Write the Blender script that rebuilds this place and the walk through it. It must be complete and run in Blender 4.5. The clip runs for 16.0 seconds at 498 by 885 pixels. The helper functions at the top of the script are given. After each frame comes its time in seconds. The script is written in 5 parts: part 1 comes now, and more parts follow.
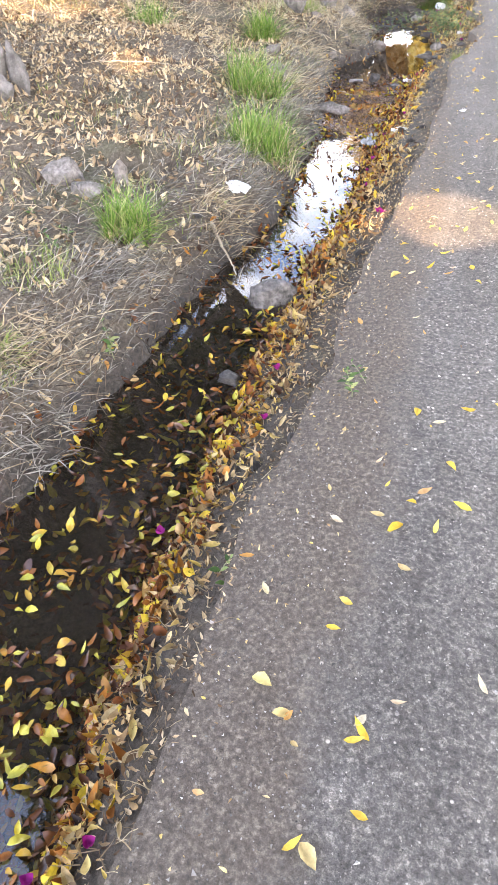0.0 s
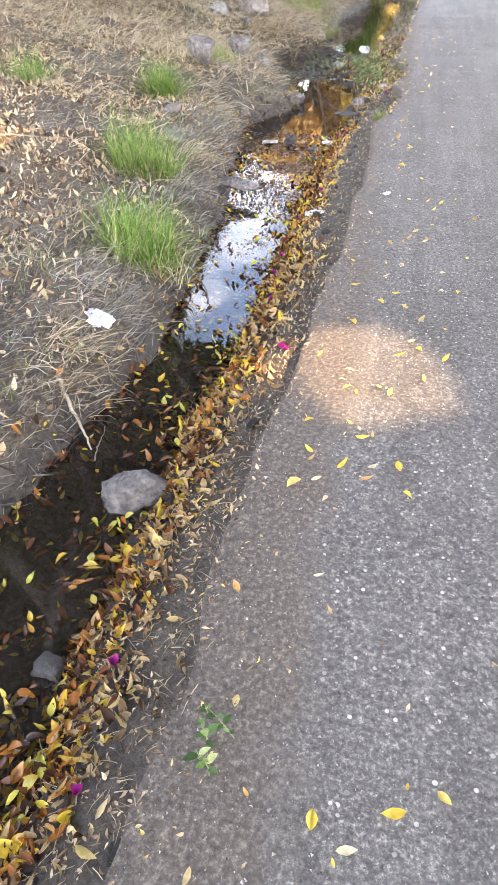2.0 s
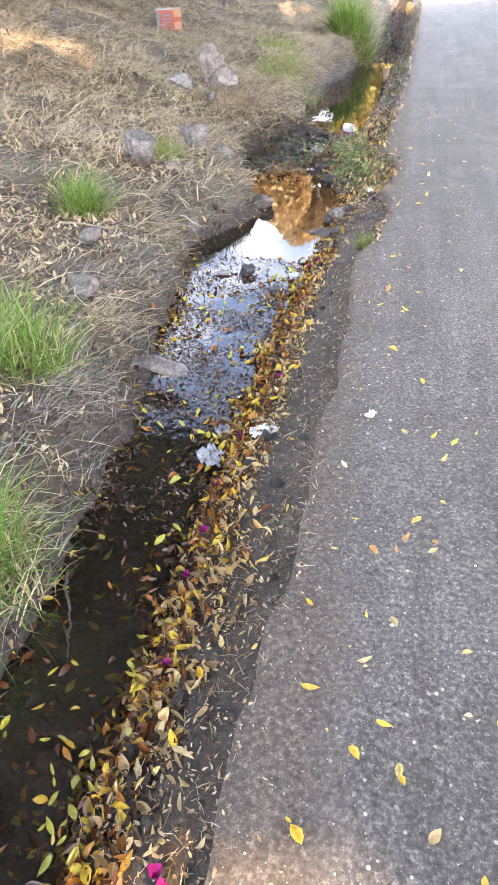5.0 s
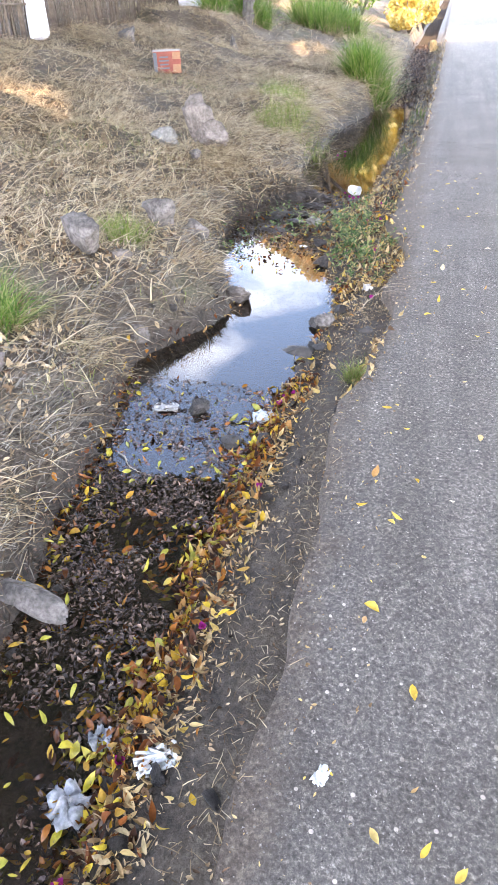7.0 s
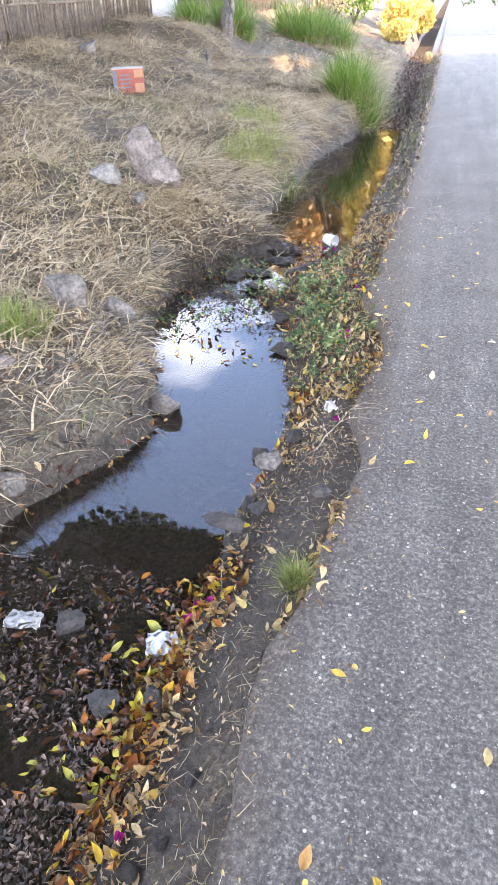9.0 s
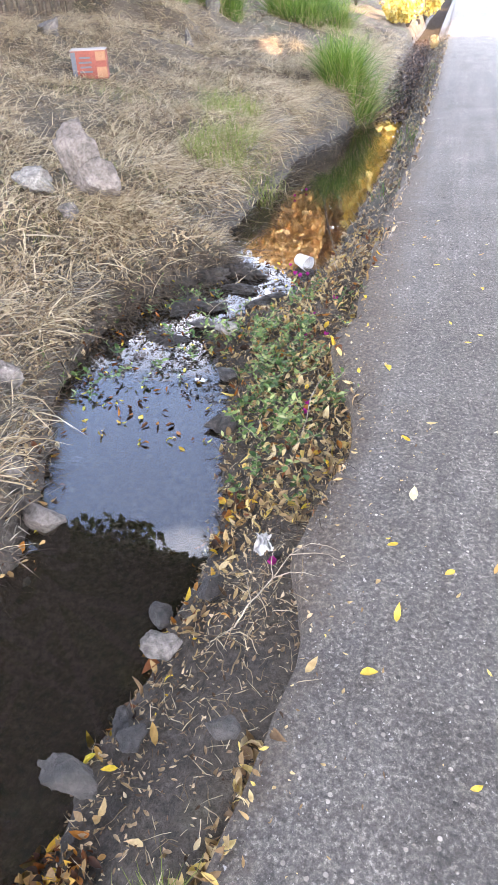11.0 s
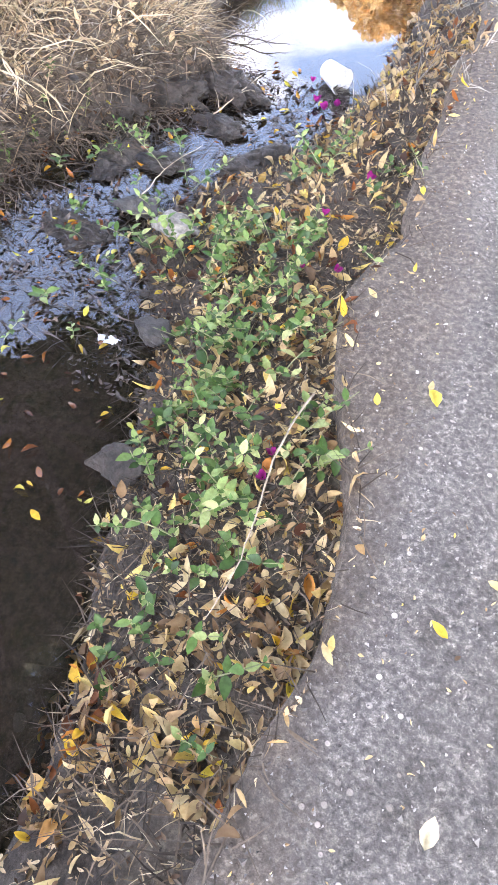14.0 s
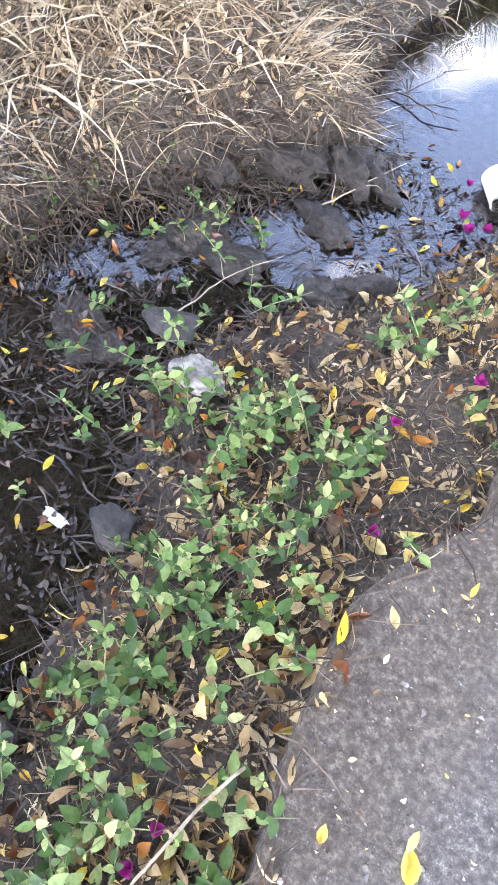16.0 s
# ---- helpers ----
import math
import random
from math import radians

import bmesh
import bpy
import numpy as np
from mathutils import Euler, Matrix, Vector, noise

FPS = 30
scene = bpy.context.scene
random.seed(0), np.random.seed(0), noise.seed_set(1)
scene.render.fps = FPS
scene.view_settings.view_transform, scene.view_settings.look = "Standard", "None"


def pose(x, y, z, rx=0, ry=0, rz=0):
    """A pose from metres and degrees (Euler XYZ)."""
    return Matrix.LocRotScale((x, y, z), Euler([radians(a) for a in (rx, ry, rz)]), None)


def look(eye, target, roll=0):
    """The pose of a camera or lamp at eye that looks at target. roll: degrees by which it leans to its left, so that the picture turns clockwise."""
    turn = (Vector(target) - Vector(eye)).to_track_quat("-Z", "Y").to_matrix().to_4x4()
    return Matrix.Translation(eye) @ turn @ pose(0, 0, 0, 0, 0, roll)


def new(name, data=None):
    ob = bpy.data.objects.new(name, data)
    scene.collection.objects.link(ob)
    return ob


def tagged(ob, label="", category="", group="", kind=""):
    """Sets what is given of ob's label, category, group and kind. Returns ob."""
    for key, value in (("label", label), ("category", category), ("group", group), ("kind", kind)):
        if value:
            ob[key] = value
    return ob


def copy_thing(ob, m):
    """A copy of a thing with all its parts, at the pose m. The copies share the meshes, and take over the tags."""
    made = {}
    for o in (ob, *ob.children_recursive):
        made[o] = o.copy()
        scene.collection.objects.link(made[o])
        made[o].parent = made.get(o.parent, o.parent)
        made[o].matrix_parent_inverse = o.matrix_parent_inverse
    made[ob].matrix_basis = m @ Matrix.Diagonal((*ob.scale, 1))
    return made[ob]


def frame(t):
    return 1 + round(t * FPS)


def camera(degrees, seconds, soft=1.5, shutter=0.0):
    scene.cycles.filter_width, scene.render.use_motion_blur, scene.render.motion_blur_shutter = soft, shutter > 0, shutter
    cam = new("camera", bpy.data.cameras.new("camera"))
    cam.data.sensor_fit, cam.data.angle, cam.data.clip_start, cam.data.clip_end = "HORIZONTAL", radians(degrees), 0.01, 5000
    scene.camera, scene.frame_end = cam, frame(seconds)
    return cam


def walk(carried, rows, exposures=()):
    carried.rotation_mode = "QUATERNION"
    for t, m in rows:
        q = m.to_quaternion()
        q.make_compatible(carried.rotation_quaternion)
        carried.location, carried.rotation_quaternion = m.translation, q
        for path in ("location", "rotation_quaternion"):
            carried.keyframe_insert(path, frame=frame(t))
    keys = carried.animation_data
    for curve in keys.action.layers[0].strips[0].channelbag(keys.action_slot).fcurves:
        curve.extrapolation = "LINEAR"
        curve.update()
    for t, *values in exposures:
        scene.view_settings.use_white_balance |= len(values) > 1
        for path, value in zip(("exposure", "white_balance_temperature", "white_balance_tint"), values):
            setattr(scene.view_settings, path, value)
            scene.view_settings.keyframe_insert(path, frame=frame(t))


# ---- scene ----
cam = camera(42.3, 16.0, soft=0.5)
PATH = [
    (0, (0.543, -0.179, 1.288), (0.018, 1.232, -0.028), -4.3),
    (0.5, (0.538, 0.085, 1.299), (0.041, 1.53, 0.009), -4.2),
    (1, (0.479, 0.384, 1.328), (0.048, 1.863, 0.052), -3.7),
    (1.5, (0.52, 0.681, 1.316), (0.137, 2.169, 0.036), -3.1),
    (2, (0.545, 0.985, 1.334), (0.149, 2.466, 0.05), -3.1),
    (2.5, (0.483, 1.293, 1.337), (0.08, 2.779, 0.06), -3.1),
    (3, (0.494, 1.59, 1.326), (0.096, 3.088, 0.062), -3.1),
    (3.5, (0.561, 1.906, 1.366), (0.18, 3.423, 0.121), -2.9),
    (3.7, (0.551, 2.008, 1.356), (0.177, 3.532, 0.117), -2.8),
    (5.8, (0.439, 3.272, 1.477), (0.031, 4.82, 0.279), -2.5),
    (6, (0.448, 3.38, 1.48), (0.036, 4.933, 0.289), -2.4),
    (6.5, (0.541, 3.771, 1.503), (0.105, 5.333, 0.333), -2.5),
    (7, (0.505, 4.105, 1.477), (0.048, 5.669, 0.317), -2.5),
    (7.5, (0.459, 4.457, 1.49), (-0.018, 6.018, 0.334), -2.5),
    (8, (0.553, 4.802, 1.492), (0.069, 6.361, 0.337), -2.5),
    (8.5, (0.565, 5.04, 1.495), (0.087, 6.603, 0.342), -2.6),
    (9, (0.515, 5.395, 1.492), (0.061, 6.969, 0.344), -2.4),
    (9.5, (0.585, 5.745, 1.466), (0.148, 7.326, 0.321), -2.6),
    (10, (0.612, 6.029, 1.488), (0.168, 7.611, 0.348), -2.8),
    (10.2, (0.596, 6.143, 1.476), (0.147, 7.724, 0.336), -2.9),
    (12.3, (0.531, 6.987, 1.241), (0.057, 8.345, -0.149), -0.2),
    (12.5, (0.509, 7.121, 1.231), (0.037, 8.431, -0.206), -0.1),
    (13, (0.519, 7.446, 1.204), (0.07, 8.661, -0.32), -0.4),
    (13.5, (0.487, 7.686, 1.166), (0.071, 8.829, -0.422), -0.5),
    (14, (0.388, 7.962, 1.123), (-0.004, 9.012, -0.533), 0.4),
    (14.5, (0.393, 8.228, 1.132), (-0.041, 9.171, -0.577), 1.5),
    (15, (0.395, 8.479, 1.142), (-0.094, 9.371, -0.58), 2.4),
    (15.5, (0.307, 8.697, 1.118), (-0.237, 9.558, -0.604), 3.0),
    (16, (0.226, 8.807, 1.077), (-0.383, 9.602, -0.655), 3.4),
]
walk(cam, [(t, look(eye, target, roll)) for t, eye, target, roll in PATH], [(0.0, 1.84, 7250, 16), (3.5, 1.78, 7000, 16), (6.0, 1.86, 6900, 16), (9.0, 1.92, 6600, 16), (12.5, 2.12, 7150, 19), (14.5, 2.46, 6850, 20), (16.0, 2.48, 6600, 19)])

# ---- world, sun ----
SUN_TO = Vector((0.56, -0.36, 0.75)).normalized()      # the way to the sun
sun = new("sun", bpy.data.lights.new("sun", "SUN"))
sun.data.energy, sun.data.angle, sun.data.color = 5.0, radians(0.6), (1.0, 0.77, 0.52)
sun.matrix_world = look(SUN_TO * 40, (0, 0, 0))

world = bpy.data.worlds.new("sky")
scene.world = world
world.use_nodes = True
wn, wl = world.node_tree.nodes, world.node_tree.links
wn.clear()
sky = wn.new("ShaderNodeTexSky")
sky.sky_type, sky.sun_disc = "NISHITA", False
sky.sun_elevation = math.asin(SUN_TO.z)
sky.sun_rotation = math.atan2(SUN_TO.x, SUN_TO.y)
sky.dust_density, sky.ozone_density = 1.5, 1.2
tc = wn.new("ShaderNodeTexCoord")
mp = wn.new("ShaderNodeMapping")
mp.inputs["Scale"].default_value = (1.0, 1.0, 2.2)
cl = wn.new("ShaderNodeTexNoise")
cl.inputs["Scale"].default_value, cl.inputs["Detail"].default_value, cl.inputs["Roughness"].default_value = 2.6, 9, 0.55
rp = wn.new("ShaderNodeValToRGB")
rp.color_ramp.elements[0].position, rp.color_ramp.elements[1].position = 0.44, 0.66
rp.color_ramp.elements[0].color = (0.06, 0.06, 0.06, 1)
mx = wn.new("ShaderNodeMixRGB")
mx.inputs["Color2"].default_value = (33.0, 34.2, 36.5, 1)
bg = wn.new("ShaderNodeBackground")
bg.inputs["Strength"].default_value = 0.12
wo = wn.new("ShaderNodeOutputWorld")
wl.new(tc.outputs["Generated"], mp.inputs["Vector"])
wl.new(mp.outputs["Vector"], cl.inputs["Vector"])
sz = wn.new("ShaderNodeSeparateXYZ")
wl.new(tc.outputs["Generated"], sz.inputs[0])
fall = wn.new("ShaderNodeMath")
fall.operation = "MULTIPLY_ADD"
fall.inputs[1].default_value, fall.inputs[2].default_value = -0.45, 0.155
wl.new(sz.outputs["Z"], fall.inputs[0])
dense = wn.new("ShaderNodeMath")
wl.new(cl.outputs["Fac"], dense.inputs[0])
wl.new(fall.outputs["Value"], dense.inputs[1])
wl.new(dense.outputs["Value"], rp.inputs["Fac"])
wl.new(rp.outputs["Color"], mx.inputs["Fac"])
# multiplies the sky's own colour, for a brighter, bluer reflection in the water
sky_gain = wn.new("ShaderNodeMixRGB")
sky_gain.blend_type = "MULTIPLY"
sky_gain.inputs["Fac"].default_value, sky_gain.inputs["Color2"].default_value = 1.0, (2.5, 2.8, 3.1, 1)
wl.new(sky.outputs["Color"], sky_gain.inputs["Color1"])
wl.new(sky_gain.outputs["Color"], mx.inputs["Color1"])
wl.new(mx.outputs["Color"], bg.inputs["Color"])
wl.new(bg.outputs["Background"], wo.inputs["Surface"])


# ---- materials ----
WATER_Z = -0.2


def ramp(nt, fac, stops):
    r = nt.nodes.new("ShaderNodeValToRGB")
    el = r.color_ramp.elements
    while len(el) < len(stops):
        el.new(0.5)
    for e, (p, c) in zip(el, stops):
        e.position, e.color = p, (*c, 1)
    nt.links.new(fac, r.inputs["Fac"])
    return r.outputs["Color"]


def noise_of(nt, vec, scale, detail=4, rough=0.6):
    n = nt.nodes.new("ShaderNodeTexNoise")
    n.inputs["Scale"].default_value, n.inputs["Detail"].default_value, n.inputs["Roughness"].default_value = scale, detail, rough
    nt.links.new(vec, n.inputs["Vector"])
    return n.outputs["Fac"]


def mixed(nt, fac, a, b, how="MIX"):
    m = nt.nodes.new("ShaderNodeMixRGB")
    m.blend_type = how
    for s, v in (("Fac", fac), ("Color1", a), ("Color2", b)):
        if isinstance(v, (int, float)):
            m.inputs[s].default_value = v
        elif isinstance(v, tuple):
            m.inputs[s].default_value = (*v, 1)
        else:
            nt.links.new(v, m.inputs[s])
    return m.outputs["Color"]


def calc(nt, op, a, b=0.0, clamp=False):
    m = nt.nodes.new("ShaderNodeMath")
    m.operation, m.use_clamp = op, clamp
    for i, v in enumerate((a, b)):
        if isinstance(v, (int, float)):
            m.inputs[i].default_value = v
        else:
            nt.links.new(v, m.inputs[i])
    return m.outputs["Value"]


def blank(name, rough=0.8, metal=0.0, spec=0.4):
    m = bpy.data.materials.new(name)
    m.use_nodes = True
    nt = m.node_tree
    b = nt.nodes["Principled BSDF"]
    b.inputs["Roughness"].default_value, b.inputs["Metallic"].default_value = rough, metal
    b.inputs["Specular IOR Level"].default_value = spec
    return m, nt, b


def bumped(nt, b, height, strength=0.4, dist=0.01):
    u = nt.nodes.new("ShaderNodeBump")
    u.inputs["Strength"].default_value, u.inputs["Distance"].default_value = strength, dist
    nt.links.new(height, u.inputs["Height"])
    nt.links.new(u.outputs["Normal"], b.inputs["Normal"])


def place(nt):
    return nt.nodes.new("ShaderNodeNewGeometry").outputs["Position"]


def axis(nt, i):
    s = nt.nodes.new("ShaderNodeSeparateXYZ")
    nt.links.new(place(nt), s.inputs[0])
    return s.outputs[i]


def local(nt):
    return nt.nodes.new("ShaderNodeTexCoord").outputs["Object"]


def plain(name, a, b_, scale=20, rough=0.8, bump=0.3, dist=0.005, spec=0.4, fine=90, grain=0.35):
    """Two tones at a large scale, grain at a small one."""
    m, nt, b = blank(name, rough, spec=spec)
    v = local(nt)
    c = ramp(nt, noise_of(nt, v, scale, 5), [(0.32, a), (0.68, b_)])
    g = noise_of(nt, v, fine, 6, 0.7)
    c = mixed(nt, grain, c, ramp(nt, g, [(0.36, (0.3,) * 3), (0.6, (1.15,) * 3)]), "MULTIPLY")
    nt.links.new(c, b.inputs["Base Color"])
    bumped(nt, b, g, bump, dist)
    return m


def islands(name, stops, rough=0.6, trans=0.25, spec=0.3, scale=60, how="Random Per Island"):
    """Leaves and blades: a colour for each piece, mottled, part of the light let through."""
    m, nt, b = blank(name, rough, spec=spec)
    if how == "object":
        r = nt.nodes.new("ShaderNodeObjectInfo").outputs["Random"]
    else:
        r = nt.nodes.new("ShaderNodeNewGeometry").outputs["Random Per Island"]
    c = ramp(nt, r, stops)
    mott = noise_of(nt, place(nt), scale, 4, 0.65)
    c = mixed(nt, 0.5, c, ramp(nt, mott, [(0.35, (0.45, 0.36, 0.28)), (0.6, (1, 1, 1))]), "MULTIPLY")
    nt.links.new(c, b.inputs["Base Color"])
    if trans:
        t = nt.nodes.new("ShaderNodeBsdfTranslucent")
        nt.links.new(c, t.inputs["Color"])
        s = nt.nodes.new("ShaderNodeMixShader")
        s.inputs[0].default_value = trans
        nt.links.new(b.outputs[0], s.inputs[1])
        nt.links.new(t.outputs[0], s.inputs[2])
        nt.links.new(s.outputs[0], nt.nodes["Material Output"].inputs["Surface"])
    return m


def make_road_mat():
    m, nt, b = blank("worn_asphalt", 0.62, spec=0.5)
    v = place(nt)
    vo = nt.nodes.new("ShaderNodeTexVoronoi")
    vo.inputs["Scale"].default_value = 210
    nt.links.new(v, vo.inputs["Vector"])
    chip = nt.nodes.new("ShaderNodeSeparateColor")
    nt.links.new(vo.outputs["Color"], chip.inputs[0])
    v2 = nt.nodes.new("ShaderNodeTexVoronoi")
    v2.inputs["Scale"].default_value = 62
    nt.links.new(v, v2.inputs["Vector"])
    chip2 = nt.nodes.new("ShaderNodeSeparateColor")
    nt.links.new(v2.outputs["Color"], chip2.inputs[0])
    fine = noise_of(nt, v, 78, 8, 0.85)
    grains = ramp(nt, fine, [(0.36, (0.03, 0.028, 0.026)), (0.47, (0.09, 0.085, 0.08)), (0.54, (0.15, 0.143, 0.135)), (0.62, (0.36, 0.345, 0.325)), (0.7, (0.55, 0.53, 0.5))])
    core = calc(nt, "MULTIPLY", calc(nt, "SUBTRACT", calc(nt, "ADD", 0.12, calc(nt, "MULTIPLY", chip2.outputs[2], 0.28)), v2.outputs["Distance"]), 10.0, True)
    big = calc(nt, "MULTIPLY", core, calc(nt, "MULTIPLY", calc(nt, "SUBTRACT", chip2.outputs[0], 0.58), 6.0, True), True)
    grains = mixed(nt, big, grains, ramp(nt, chip2.outputs[1], [(0.0, (0.04, 0.038, 0.035)), (0.4, (0.17, 0.16, 0.147)), (0.75, (0.4, 0.375, 0.345)), (1.0, (0.68, 0.65, 0.61))]))
    patch = ramp(nt, noise_of(nt, v, 2.2, 6, 0.65), [(0.3, (0.78, 0.71, 0.64)), (0.7, (1.3, 1.23, 1.15))])
    c = mixed(nt, 1.0, grains, patch, "MULTIPLY")
    pits = ramp(nt, noise_of(nt, v, 24, 6, 0.75), [(0.36, (0.42, 0.4, 0.38)), (0.47, (0.92, 0.91, 0.9)), (0.64, (1.25, 1.24, 1.22))])
    c = mixed(nt, 0.5, c, pits, "MULTIPLY")
    # wheel tracks and dust drawn out along the road
    mp_ = nt.nodes.new("ShaderNodeMapping")
    mp_.inputs["Scale"].default_value = (3.0, 0.16, 1)
    nt.links.new(v, mp_.inputs["Vector"])
    streak = ramp(nt, noise_of(nt, mp_.outputs["Vector"], 2.5, 4), [(0.4, (0.75, 0.74, 0.73)), (0.62, (1.12, 1.12, 1.12))])
    c = mixed(nt, 0.7, c, streak, "MULTIPLY")
    # earth washed over the verge side of the asphalt
    x = axis(nt, 0)
    wob = calc(nt, "MULTIPLY", noise_of(nt, v, 3.0, 6, 0.7), 0.42)
    y_ = axis(nt, 1)
    reach = calc(nt, "SUBTRACT", 0.3, calc(nt, "MULTIPLY", calc(nt, "MULTIPLY", calc(nt, "MULTIPLY", calc(nt, "SUBTRACT", y_, 3.4), 0.6, True), calc(nt, "MULTIPLY", calc(nt, "SUBTRACT", 7.7, y_), 0.9, True)), 0.13))
    side = calc(nt, "SUBTRACT", calc(nt, "ADD", wob, reach), x)
    mask = calc(nt, "MULTIPLY", side, 7.0, True)
    earth = ramp(nt, noise_of(nt, v, 70, 6, 0.75), [(0.36, (0.04, 0.028, 0.019)), (0.48, (0.09, 0.066, 0.046)), (0.56, (0.15, 0.114, 0.083)), (0.66, (0.3, 0.245, 0.19))])
    c = mixed(nt, calc(nt, "MULTIPLY", mask, 0.85), c, earth)
    nt.links.new(c, b.inputs["Base Color"])
    h = calc(nt, "ADD", calc(nt, "ADD", fine, calc(nt, "MULTIPLY", big, 0.7)), noise_of(nt, v, 30, 6, 0.7))
    bumped(nt, b, h, 0.85, 0.009)
    return m


def make_ground_mat():
    m, nt, b = blank("earth_and_mud", 0.85, spec=0.3)
    v = place(nt)
    soil = ramp(nt, noise_of(nt, v, 34, 9, 0.85), [(0.36, (0.035, 0.026, 0.019)), (0.5, (0.085, 0.066, 0.048)), (0.58, (0.14, 0.11, 0.083)), (0.68, (0.27, 0.22, 0.165))])
    straw = ramp(nt, noise_of(nt, v, 60, 8, 0.8), [(0.36, (0.05, 0.04, 0.03)), (0.5, (0.2, 0.165, 0.12)), (0.62, (0.5, 0.42, 0.31))])
    c = mixed(nt, calc(nt, "MULTIPLY", calc(nt, "SUBTRACT", noise_of(nt, v, 1.6, 5), 0.35), 2.2, True), soil, straw)
    moss = ramp(nt, noise_of(nt, v, 40, 4), [(0.35, (0.05, 0.075, 0.025)), (0.65, (0.12, 0.16, 0.06))])
    c = mixed(nt, calc(nt, "MULTIPLY", calc(nt, "SUBTRACT", noise_of(nt, v, 0.9, 5), 0.56), 3.0, True), c, moss)
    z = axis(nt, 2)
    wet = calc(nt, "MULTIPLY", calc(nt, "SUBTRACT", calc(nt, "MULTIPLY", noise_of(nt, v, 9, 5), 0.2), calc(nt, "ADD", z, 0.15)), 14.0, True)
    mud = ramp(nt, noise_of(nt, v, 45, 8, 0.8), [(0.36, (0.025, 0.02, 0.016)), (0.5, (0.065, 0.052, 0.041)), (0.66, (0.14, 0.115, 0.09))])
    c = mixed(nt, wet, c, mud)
    nt.links.new(c, b.inputs["Base Color"])
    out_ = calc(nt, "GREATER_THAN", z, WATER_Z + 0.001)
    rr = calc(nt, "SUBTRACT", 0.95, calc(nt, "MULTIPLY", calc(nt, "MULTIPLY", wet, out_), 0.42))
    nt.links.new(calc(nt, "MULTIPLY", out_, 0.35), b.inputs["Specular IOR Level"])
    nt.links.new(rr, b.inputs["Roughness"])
    bumped(nt, b, calc(nt, "ADD", noise_of(nt, v, 55, 8, 0.75), noise_of(nt, v, 14, 4)), 0.8, 0.02)
    return m


def make_water_mat():
    m = bpy.data.materials.new("stream_water")
    m.use_nodes = True
    nt = m.node_tree
    nt.nodes.remove(nt.nodes["Principled BSDF"])
    t = nt.nodes.new("ShaderNodeBsdfTransparent")
    t.inputs["Color"].default_value = (0.8, 0.71, 0.58, 1)
    g = nt.nodes.new("ShaderNodeBsdfGlossy")
    g.inputs["Roughness"].default_value = 0.015
    f = nt.nodes.new("ShaderNodeFresnel")
    f.inputs["IOR"].default_value = 1.78
    v = place(nt)
    # ripples only where the current runs over leaves
    sx = nt.nodes.new("ShaderNodeMapping")
    sx.inputs["Scale"].default_value = (1, 0.8, 1)
    nt.links.new(v, sx.inputs["Vector"])
    y = axis(nt, 1)
    run = calc(nt, "MULTIPLY", calc(nt, "SUBTRACT", 0.9, calc(nt, "ABSOLUTE", calc(nt, "SUBTRACT", y, 5.2))), 1.6, True)
    u = nt.nodes.new("ShaderNodeBump")
    u.inputs["Distance"].default_value = 0.006
    nt.links.new(calc(nt, "ADD", calc(nt, "MULTIPLY", run, 0.3), 0.0), u.inputs["Strength"])
    nt.links.new(noise_of(nt, sx.outputs["Vector"], 26, 3, 0.5), u.inputs["Height"])
    for q in (g, f):
        nt.links.new(u.outputs["Normal"], q.inputs["Normal"])
    s = nt.nodes.new("ShaderNodeMixShader")
    nt.links.new(f.outputs[0], s.inputs[0])
    silt = nt.nodes.new("ShaderNodeBsdfDiffuse")
    silt.inputs["Color"].default_value = (0.085, 0.066, 0.05, 1)
    murk = nt.nodes.new("ShaderNodeMixShader")
    murk.inputs[0].default_value = 0.21
    nt.links.new(t.outputs[0], murk.inputs[1])
    nt.links.new(silt.outputs[0], murk.inputs[2])
    nt.links.new(murk.outputs[0], s.inputs[1])
    nt.links.new(g.outputs[0], s.inputs[2])
    nt.links.new(s.outputs[0], nt.nodes["Material Output"].inputs["Surface"])
    return m


ROAD = make_road_mat()
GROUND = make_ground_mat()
WATER = make_water_mat()
STONE = plain("grey_stone", (0.11, 0.095, 0.083), (0.31, 0.275, 0.245), 13, 0.85, 0.9, 0.02, fine=48, grain=0.65)
STONE_PALE = plain("pale_stone", (0.22, 0.2, 0.175), (0.45, 0.42, 0.375), 14, 0.85, 0.8, 0.015, fine=60, grain=0.6)
STONE_DARK = plain("wet_dark_stone", (0.034, 0.03, 0.027), (0.09, 0.078, 0.068), 12, 0.5, 0.9, 0.015, 0.5, 50, 0.6)
STONE_PINK = plain("pinkish_stone", (0.15, 0.124, 0.106), (0.33, 0.282, 0.246), 11, 0.85, 0.9, 0.02, fine=48, grain=0.6)
BARK = plain("bark", (0.12, 0.105, 0.092), (0.29, 0.265, 0.24), 14, 0.9, 0.8, 0.02)
MUDDY = plain("dark_mud", (0.028, 0.022, 0.018), (0.095, 0.076, 0.06), 18, 0.5, 1.0, 0.02, 0.5, 55, 0.7)
TWIG = plain("dry_twig", (0.26, 0.2, 0.14), (0.5, 0.42, 0.3), 20, 0.8, 0.3, 0.002)
TWIG_DARK = plain("wet_twig", (0.05, 0.04, 0.032), (0.13, 0.105, 0.085), 20, 0.6, 0.3, 0.002)
WHITE = plain("white_plastic", (0.78, 0.78, 0.77), (0.86, 0.86, 0.85), 14, 0.45, 0.05, 0.002)
